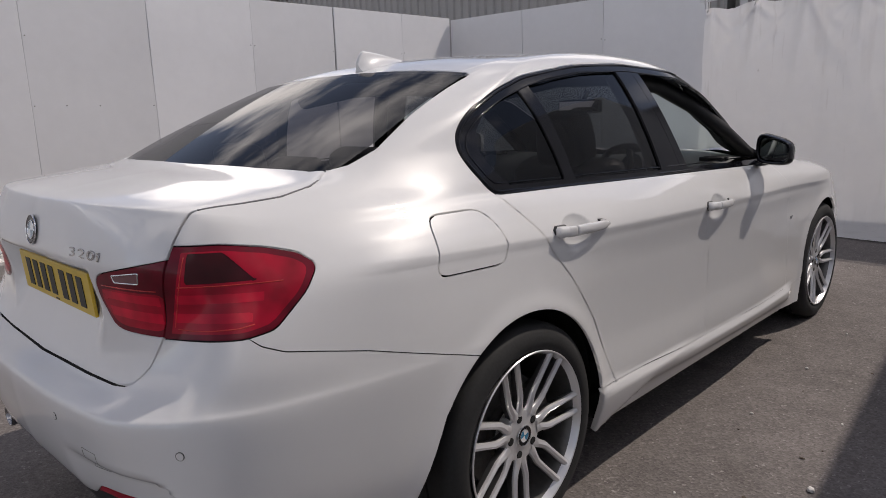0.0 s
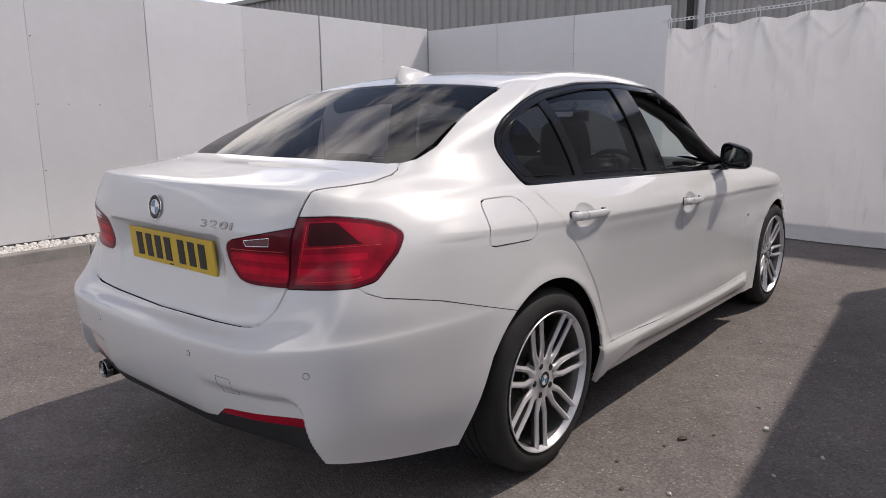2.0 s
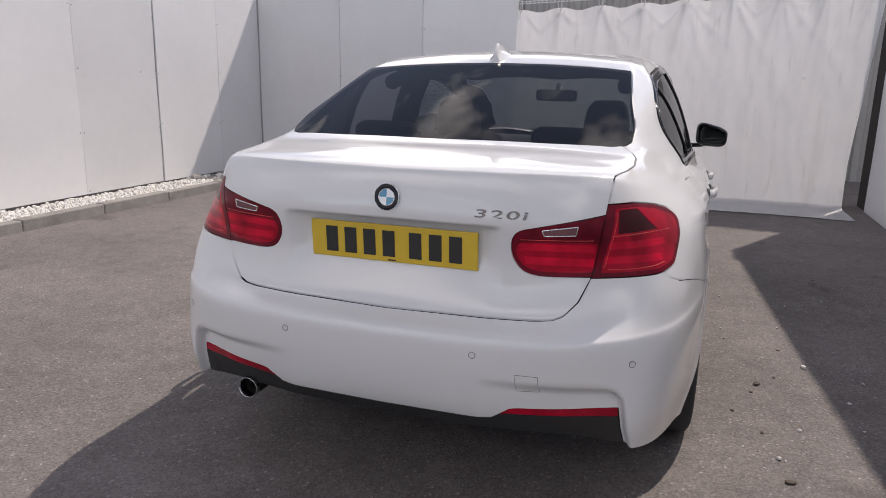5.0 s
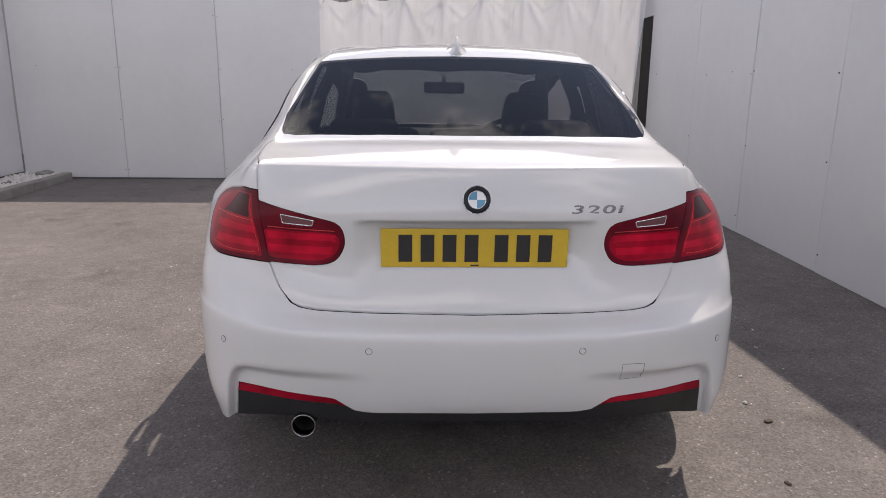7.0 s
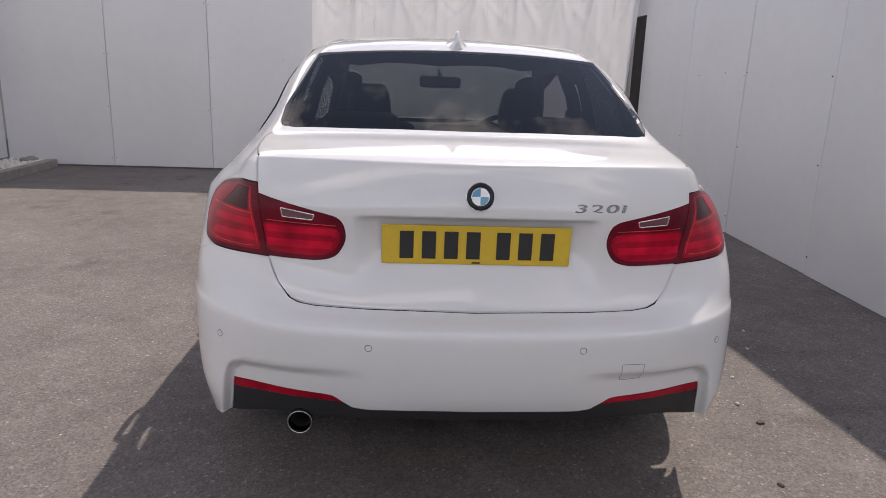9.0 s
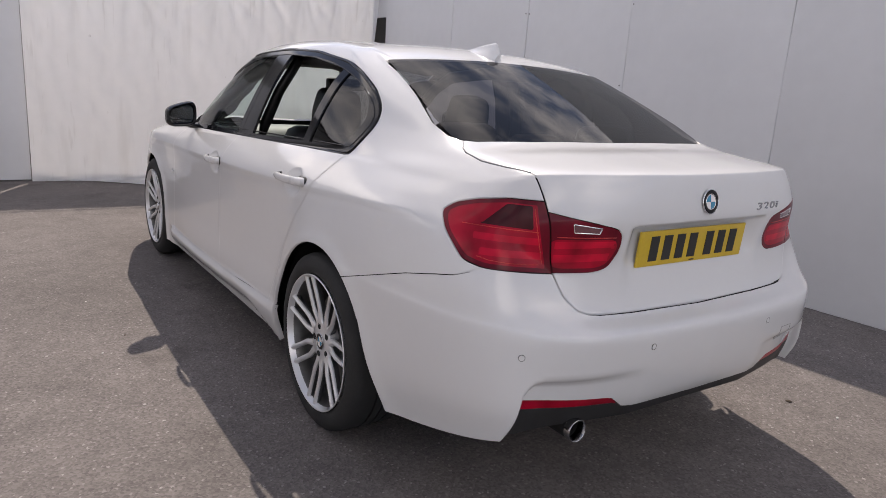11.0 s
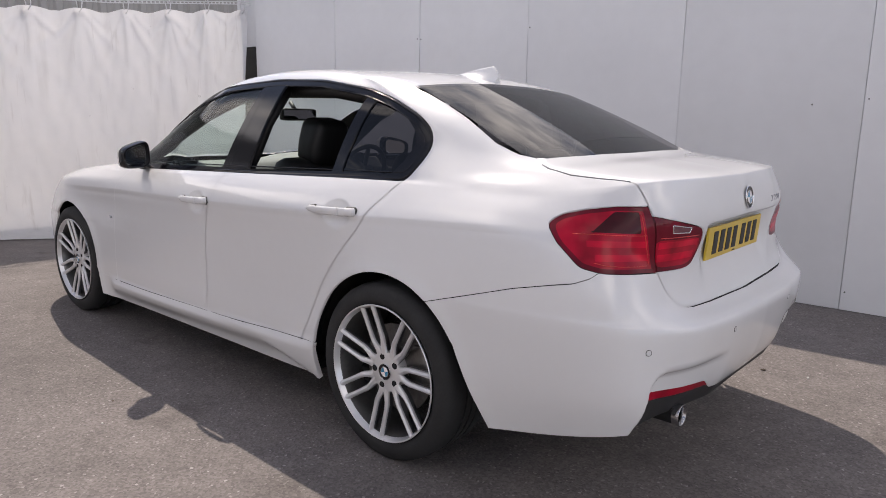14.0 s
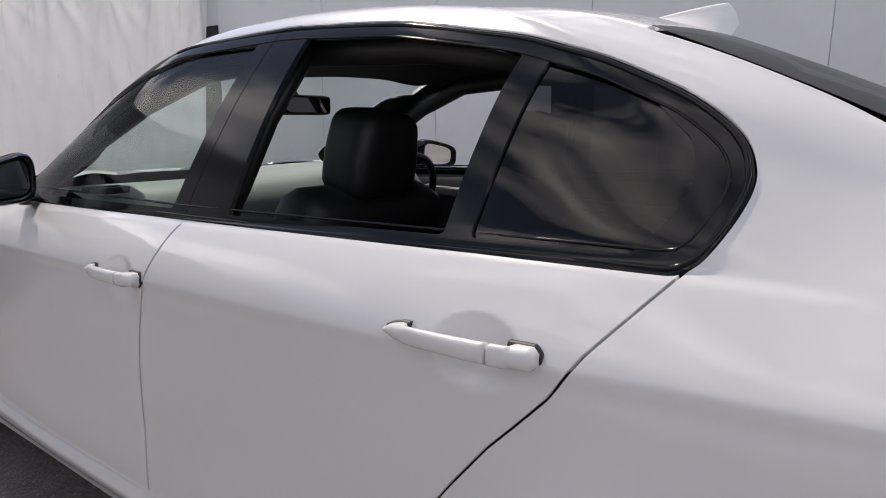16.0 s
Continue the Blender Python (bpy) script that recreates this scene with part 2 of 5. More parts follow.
by_piece(BOARD, 0.93, 1.05)
let_light_through(SHEET, (0.76, 0.755, 0.77), 0.38)
CLADDING = surface("grey_metal_cladding", (0.30, 0.29, 0.28), rough=0.5, vary=0.08, scale=0.8, fine=14.0)
CONCRETE = surface("concrete", (0.25, 0.235, 0.22), rough=0.9, vary=0.35, scale=5.0, fine=60.0, bump=0.002)
GRAVEL = surface("pale_gravel", (0.62, 0.60, 0.57), rough=0.85, vary=0.25, scale=20.0, fine=120.0)
TIMBER = surface("grey_timber", (0.16, 0.155, 0.15), rough=0.85, vary=0.25)
# Near-black for the downpipe and for the shade in the opening by the curtain.
DARK_GAP = surface("matt_near_black", (0.03, 0.028, 0.026), rough=0.9, vary=0.3)
LITTER = surface("dry_leaf", (0.07, 0.05, 0.035), rough=0.8, vary=0.3)
ASPHALT = asphalt_material()


# ---- building helpers ----
def part(name, bm, material, parent=None, label="", smooth=True, normals=None):
    """Links a bmesh as one mesh object, under a thing or a part."""
    me = bpy.data.meshes.new(name)
    if smooth:
        for f in bm.faces:
            f.smooth = True
    bm.to_mesh(me)
    if normals is not None:
        me.normals_split_custom_set_from_vertices(normals)
    bm.free()
    me.materials.append(material)
    ob = new(name, me)
    ob.parent = parent
    if label:
        tagged(ob, label)
    return ob


def empty(name, parent=None):
    ob = new(name)
    ob.empty_display_size = 0.1
    ob.parent = parent
    return ob


def box(bm, lo, hi, bevel=0.0):
    """Adds a box, with bevelled edges, to a bmesh."""
    r = bmesh.ops.create_cube(bm, size=1.0)
    c = [(a + b) / 2 for a, b in zip(lo, hi)]
    d = [b - a for a, b in zip(lo, hi)]
    bmesh.ops.scale(bm, vec=d, verts=r["verts"])
    bmesh.ops.translate(bm, vec=c, verts=r["verts"])
    if bevel:
        es = list({e for v in r["verts"] for e in v.link_edges})
        bmesh.ops.bevel(bm, geom=es, offset=bevel, segments=2, profile=0.5, affect="EDGES")
    return bm


def sharp(bm, degrees=35):
    for e in bm.edges:
        if len(e.link_faces) == 2 and e.calc_face_angle(0) > radians(degrees):
            e.smooth = False
    return bm


def tube(points, radius, sides=10, closed=False, flat=1.0):
    """A round bar along a line of points."""
    bm = bmesh.new()
    pts = [Vector(p) for p in points]
    rings = []
    n = len(pts)
    for i, p in enumerate(pts):
        a = pts[i - 1] if (i > 0 or closed) else p
        b = pts[(i + 1) % n] if (i < n - 1 or closed) else p
        d = (b - a).normalized()
        up = Vector((0, 0, 1)) if abs(d.z) < 0.95 else Vector((1, 0, 0))
        s = d.cross(up).normalized()
        u = s.cross(d)
        rings.append([bm.verts.new(p + radius * (math.cos(k * math.tau / sides) * s + flat * math.sin(k * math.tau / sides) * u)) for k in range(sides)])
    for i in range(n if closed else n - 1):
        r, q = rings[i], rings[(i + 1) % n]
        for k in range(sides):
            bm.faces.new((r[k], r[(k + 1) % sides], q[(k + 1) % sides], q[k]))
    if not closed:
        bm.faces.new(rings[0][::-1])
        bm.faces.new(rings[-1])
    bmesh.ops.recalc_face_normals(bm, faces=bm.faces)
    return bm


def lathe(profile, axis="x", steps=64, start=0.0, sweep=math.tau):
    """Turns a profile of (along, radius) round an axis through the origin."""
    bm = bmesh.new()
    full = abs(sweep - math.tau) < 1e-6
    rings = []
    for k in range(steps if full else steps + 1):
        a = start + sweep * k / steps
        ring = []
        for h, r in profile:
            p = (h, r * math.cos(a), r * math.sin(a))
            if axis == "z":
                p = (r * math.cos(a), r * math.sin(a), h)
            elif axis == "y":
                p = (r * math.cos(a), h, r * math.sin(a))
            ring.append(bm.verts.new(p))
        rings.append(ring)
    for k in range(steps):
        r, q = rings[k], rings[(k + 1) % len(rings)]
        for i in range(len(profile) - 1):
            bm.faces.new((r[i], r[i + 1], q[i + 1], q[i]))
    bmesh.ops.remove_doubles(bm, verts=bm.verts, dist=1e-6)
    bmesh.ops.recalc_face_normals(bm, faces=bm.faces)
    return bm


# ---- ground and enclosure ----
def ground_sheet():
    bm = bmesh.new()
    n = 40
    xs = [math.copysign(abs(i / n) ** 3, i) * 1500 for i in range(-n, n + 1)]
    vs = [[bm.verts.new((x, y, 0)) for y in xs] for x in xs]
    for i in range(2 * n):
        for j in range(2 * n):
            bm.faces.new((vs[i][j], vs[i + 1][j], vs[i + 1][j + 1], vs[i][j + 1]))
    return tagged(part("ground", bm, ASPHALT), "worn grey-brown asphalt yard with pale chippings", "ground", kind="structure")


ground = ground_sheet()


def board_wall(name, start, end, height, seams, label, base=0.02, thick=0.02, wide=(), fall=0.0):
    """A wall of painted boards on dark timber: start and end on the plan, seams as distances from start."""
    root = empty(name)
    d = Vector((end[0] - start[0], end[1] - start[1], 0))
    length = d.length
    d.normalize()
    turn = math.atan2(d.y, d.x)
    root.matrix_world = pose(start[0], start[1], 0, 0, 0, math.degrees(turn))
    tagged(root, label, "wall", kind="structure")
    back = bmesh.new()
    box(back, (0, 0.025, base if base > 1 else 0), (length, 0.10, height - 0.02))
    for v in back.verts:
        v.co.z -= fall * v.co.x / length if v.co.z > base + 1 else 0
    part("frame", back, TIMBER, root, smooth=False)
    cuts = [0.0, *seams, length]
    rnd = random.Random(len(name) + int(length * 10))
    for i, (a, b) in enumerate(zip(cuts, cuts[1:])):
        bm = bmesh.new()
        g = rnd.choice((0.0010, 0.0016, 0.0030))
        ga, gb = (0.007 if a in wide else g), (0.007 if b in wide else g)
        n = 6
        off = rnd.uniform(-0.004, 0.004)
        tilt = rnd.uniform(-0.003, 0.003)
        lo_edge = [a + ga, b - gb]
        rings = []
        for x in (lo_edge[0], lo_edge[0] + 0.004, lo_edge[1] - 0.004, lo_edge[1]):
            col = []
            for k in range(n + 1):
                z = base + (height - fall * x / length - base) * k / n
                bow = 0.004 * math.sin(k * 1.7 + i) + tilt * (x - a)
                col.append((x, off + bow + (0.003 if x in lo_edge else 0.0), z))
            rings.append(col)
        front = [[bm.verts.new(p) for p in col] for col in rings]
        rear = [[bm.verts.new((p[0], p[1] + thick, p[2])) for p in col] for col in rings]
        for c in range(3):
            for k in range(n):
                bm.faces.new((front[c][k], front[c + 1][k], front[c + 1][k + 1], front[c][k + 1]))
                bm.faces.new((rear[c][k], rear[c][k + 1], rear[c + 1][k + 1], rear[c + 1][k]))
            bm.faces.new((front[c][n], front[c + 1][n], rear[c + 1][n], rear[c][n]))
            bm.faces.new((front[c][0], rear[c][0], rear[c + 1][0], front[c + 1][0]))
        for k in range(n):
            bm.faces.new((front[0][k], front[0][k + 1], rear[0][k + 1], rear[0][k]))
            bm.faces.new((front[3][k], rear[3][k], rear[3][k + 1], front[3][k + 1]))
        part("panel", bm, BOARD, root, smooth=False)
    # screw heads down the seams and along a mid rail
    bm = bmesh.new()
    spots = [(c + e, z) for c in cuts[1:-1] for e in (-0.025, 0.025) for z in (0.13, 0.75, 1.37, 1.99)]
    spots += [(c + 0.3 * k, 1.37) for c in cuts[:-1] for k in (1, 2, 3) if rnd.random() < 0.8]
    for x, z in spots:
        if z > base and rnd.random() < 0.55:
            m = pose(x, -0.004, z + rnd.uniform(-0.02, 0.02), 90)
            bmesh.ops.create_cone(bm, cap_ends=True, segments=8, radius1=0.006, radius2=0.005, depth=0.006, matrix=m)
    part("screw_heads", bm, STEEL, root, "dull screw heads", smooth=False)
    return root


WALL_LEFT = board_wall("wall_left", (-5.15, -7.4), (-5.15, 6.2), 2.5, [0.95, 2.15, 3.35, 4.55, 5.70, 6.85, 8.01, 9.16, 10.34, 11.50, 12.65], "white painted board fence on a gravel strip", base=0.09, wide=(11.50,))
WALL_FRONT = board_wall("wall_front", (-5.13, 6.2), (-1.36, 6.2), 2.47, [1.28, 2.5], "white painted board wall ahead of the car")
WALL_RIGHT = board_wall("wall_right", (2.69, 6.00), (2.595, 0.45), 4.25, [1.55, 2.85, 4.15], "tall white painted board wall with screw heads", base=0.004, fall=1.35)
WALL_RIGHT_NEAR = board_wall("wall_right_near", (2.595, 0.45), (2.86, -7.0), 2.90, [1.2, 2.4, 3.6, 4.8, 6.0], "tall white painted board wall with screw heads", base=0.004, fall=0.6)
LINTEL = board_wall("wall_right_lintel", (2.69, 6.40), (2.69, 6.005), 4.35, [], "white board over a dark doorway beside the curtain", base=2.06)


def cladding_building():
    root = empty("metal_building")
    root.location = (-3.0, 9.0, 0)
    tagged(root, "grey corrugated metal building behind the fence", "building")
    bm = bmesh.new()
    pitch, depth, length, top = 0.20, 0.035, 26.0, 4.0
    xs = []
    k = 0
    while k * pitch < length:
        x0 = -length / 2 + k * pitch
        xs += [(x0, 0), (x0 + 0.06, 0), (x0 + 0.09, -depth), (x0 + 0.17, -depth)]
        k += 1
    lo = [bm.verts.new((x, y, 0)) for x, y in xs]
    hi = [bm.verts.new((x, y, top)) for x, y in xs]
    for i in range(len(xs) - 1):
        bm.faces.new((lo[i], lo[i + 1], hi[i + 1], hi[i]))
    part("wall", bm, CLADDING, root, smooth=False)
    bm = bmesh.new()
    box(bm, (-length / 2, 0.05, 0), (length / 2, 6.0, top - 0.05))
    part("hall", bm, CLADDING, root, smooth=False)
    bm = bmesh.new()
    box(bm, (-length / 2 - 0.1, -0.12, top), (length / 2 + 0.1, 6.1, top + 0.1), 0.01)
    part("roof", bm, CLADDING, root, smooth=False)
    part("downpipe", tube([(0.82, -0.12, 0), (0.82, -0.12, top)], 0.055, 12), DARK_GAP, root, "dark downpipe")
    bm = bmesh.new()
    box(bm, (0.92, -0.06, 0), (1.02, -0.04, top))
    part("corner_flashing", bm, BOARD, root, "pale corner flashing", smooth=False)
    return root


cladding_building()


def curtain():
    root = empty("tarpaulin_curtain")
    tagged(root, "white wrinkled tarpaulin hung by hooks from a rail", "curtain")
    x0, x1, y0, y1 = -1.36, 2.62, 6.12, 6.05

    def step(a, lo, hi):
        t = min(1.0, max(0.0, (a - lo) / (hi - lo)))
        return t * t * (3 - 2 * t)

    def top_at(x):
        return float(np.interp(x, [-1.33, 0.0, 0.95, 2.56], [2.20, 2.25, 2.31, 2.49]))

    nx, nz = 320, 90
    hooks = [x0 + 0.05 + (x1 - x0 - 0.1) * k / 8 for k in range(9)]
    rnd = random.Random(21)
    rays = [(h, radians(rnd.uniform(-58, 58)), rnd.uniform(0.010, 0.026), rnd.uniform(0.25, 0.75), rnd.uniform(0.016, 0.035)) for h in hooks for _ in range(5)]
    bm = bmesh.new()
    grid = []
    for i in range(nx + 1):
        u = i / nx
        xt = x0 + (x1 - x0) * u
        x = xt
        near = min(abs(x - h) for h in hooks)
        sag = 0.045 * min(1, near / 0.2) ** 1.5
        col = []
        top = top_at(x)
        for k in range(nz + 1):
            v = k / nz
            z = 0.012 + (top - sag - 0.012) * max(0.0, v - 0.06) / 0.94 + 0.006 * abs(noise.noise((x * 6, v * 40, 2.2)))
            pleat = 0.012 * math.sin(x * 13.0 + 2.5 * noise.noise((x * 2, 0, v))) * (v ** 5)
            pleat += 0.013 * math.sin(near * 30.0 - v * 9.0 + 2.0 * noise.noise((x * 1.3, v, 5.5))) * max(0.0, v - 0.55) * min(1, near / 0.06)
            pleat += 0.03 * math.exp(-(near / 0.05) ** 2) * v ** 6
            fold = 0.06 * noise.noise((x * 1.1, v * 1.4, 3.1)) + 0.011 * noise.noise((x * 4.3, v * 1.6, 8.2))
            crumple = 0.010 * noise.noise((x * 9, v * 10, 1.7)) + 0.012 * abs(noise.noise((x * 2.2 + v * 2.5, v * 3.5 - x, 6.3)))
            k0 = (x - hooks[0]) / (hooks[1] - hooks[0]) % 1.0
            drop = (1 - v) * top
            swag = 0.16 * (1 - abs(2 * k0 - 1)) + 0.05 * math.sin(x * 5)
            crumple += 0.010 * math.exp(-((drop - swag) / 0.035) ** 2) - 0.006 * math.exp(-((drop - swag - 0.07) / 0.05) ** 2)
            for h, a, amp, reach, wide in rays:
                along = (x - h) * math.sin(a) + drop * math.cos(a)
                if 0 < along < 3 * reach:
                    off = (x - h) * math.cos(a) - drop * math.sin(a)
                    crumple += amp * math.exp(-(off / (wide + 0.05 * along)) ** 2 - along / reach) * min(1.0, along / 0.05)
            lay = 0.74 * step(x, -1.1, 0.5) * max(0.0, 0.06 - v) / 0.06
            foot = -0.05 * max(0.0, 0.16 - v) / 0.16 * step(x, -1.3, 0.0)
            y = y0 + (y1 - y0) * u - lay + pleat + fold * (0.35 + 0.65 * (1 - v)) + crumple + foot * (0.6 + 0.4 * math.sin(x * 3))
            xe = xt - 0.15 * max(0.0, (u - 0.82) / 0.18) * min(1.0, (1 - v) / 0.75)
            col.append(bm.verts.new((xe, y, z)))
        grid.append(col)
    for i in range(nx):
        for k in range(nz):
            bm.faces.new((grid[i][k], grid[i + 1][k], grid[i + 1][k + 1], grid[i][k + 1]))
    part("sheet", bm, SHEET, root)
    # slotted steel strip: two flanges joined by webs
    bm = bmesh.new()
    x, step = -1.40, 0.05
    while x < 2.66:
        z, z2 = top_at(x) + 0.06, top_at(x + step) + 0.06
        for lo, hi in ((0.0, 0.010), (0.026, 0.036)):
            vs = [bm.verts.new(c) for c in ((x, 6.094, z + lo), (x + step, 6.094, z2 + lo), (x + step, 6.094, z2 + hi), (x, 6.094, z + hi))]
            bk = [bm.verts.new((v.co.x, 6.100, v.co.z)) for v in vs]
            bm.faces.new(vs)
            bm.faces.new(bk[::-1])
            for k in range(4):
                bm.faces.new((vs[k], bk[k], bk[(k + 1) % 4], vs[(k + 1) % 4]))
        box(bm, (x, 6.0945, z + 0.010), (x + 0.016, 6.0995, z + 0.026))
        x += step
    bmesh.ops.recalc_face_normals(bm, faces=bm.faces)
    part("rail", bm, BOARD, root, "pale slotted steel rail", smooth=False)
    for h in hooks:
        top = top_at(h)
        pts = [(h, 6.10, top - 0.05), (h + 0.020, 6.085, top - 0.01), (h + 0.026, 6.075, top + 0.06), (h + 0.012, 6.08, top + 0.108), (h - 0.012, 6.085, top + 0.108), (h - 0.026, 6.09, top + 0.06), (h - 0.018, 6.09, top - 0.01)]
        part("hook", tube(pts, 0.006, 6), BOARD, root)
    return root


curtain()


def opening_shade_panel():
    # Near-black slab added in place of the shade inside the opening.
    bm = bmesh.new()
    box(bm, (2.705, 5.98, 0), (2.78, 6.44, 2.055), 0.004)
    tagged(part("opening_shade_panel", bm, DARK_GAP, smooth=False), "near-black panel standing in for the unlit opening at the curtain's end", "panel")


opening_shade_panel()


def kerb_and_gravel():
    root = tagged(empty("kerb"), "low concrete kerb along the gravel strip", "kerb", kind="structure")
    y = -7.4
    rnd = random.Random(4)
    while y < 6.0:
        ln = 0.9
        bm = bmesh.new()
        box(bm, (-4.62 + rnd.uniform(-.008, .008), y + 0.004, -0.02), (-4.50, min(y + ln, 6.1), 0.10 + rnd.uniform(-.006, .006)), 0.012)
        part("kerb_stone", bm, CONCRETE, root, smooth=False)
        y += ln
    bm = bmesh.new()
    box(bm, (-5.15, -7.4, 0), (-4.62, 6.18, 0.06))
    tagged(part("gravel_bed", bm, GRAVEL, smooth=False), "pale gravel strip behind the kerb", "gravel", kind="structure")
    ico = bmesh.new()
    bmesh.ops.create_icosphere(ico, subdivisions=1, radius=1.0)
    iv = np.array([v.co for v in ico.verts])
    fi = np.array([[v.index for v in f.verts] for f in ico.faces])
    ico.free()
    verts, faces = [], []
    for k in range(3800):
        s = rnd.uniform(0.010, 0.032)
        turn = Euler((rnd.uniform(0, 6), rnd.uniform(0, 6), rnd.uniform(0, 6))).to_matrix()
        p = iv * (s, s * rnd.uniform(.6, 1), s * rnd.uniform(.5, .9)) * (1 + 0.2 * np.sin(iv[:, ::-1] * 3 + k))
        faces.append(fi + len(verts) * len(iv))
        verts.append(p @ np.array(turn) + (rnd.uniform(-5.12, -4.60), rnd.uniform(-2.0, 6.15), 0.06 + s * 0.3))
    me = bpy.data.meshes.new("gravel")
    me.from_pydata(np.concatenate(verts).tolist(), [], np.concatenate(faces).tolist())
    me.materials.append(GRAVEL)
    tagged(new("gravel", me), "loose pale gravel stones", "gravel", kind="stuff")


kerb_and_gravel()


def rubble():
    rnd = random.Random(8)
    for k in range(22):
        s = rnd.uniform(0.03, 0.085)
        bm = bmesh.new()
        bmesh.ops.create_icosphere(bm, subdivisions=2, radius=1.0)
        for v in bm.verts:
            v.co *= 1 + 0.35 * noise.noise(v.co * 1.4 + Vector((k, 0, 0)))
        at = pose(rnd.uniform(-5.06, -4.70), rnd.uniform(4.5, 6.05), 0.06 + s * 0.28, rnd.uniform(0, 25), rnd.uniform(0, 25), rnd.uniform(0, 180))
        bmesh.ops.transform(bm, matrix=at @ Matrix.Diagonal((s, s * rnd.uniform(0.6, 0.9), s * 0.6, 1)), verts=bm.verts)
        tagged(part("rubble_stone", bm, CONCRETE, smooth=False), "broken grey-brown concrete lump on the gravel", "stone", "rubble in the corner")


rubble()

# ---- the car ----
car = tagged(empty("car"), "white saloon car with tinted rear glass parked on asphalt", "car")

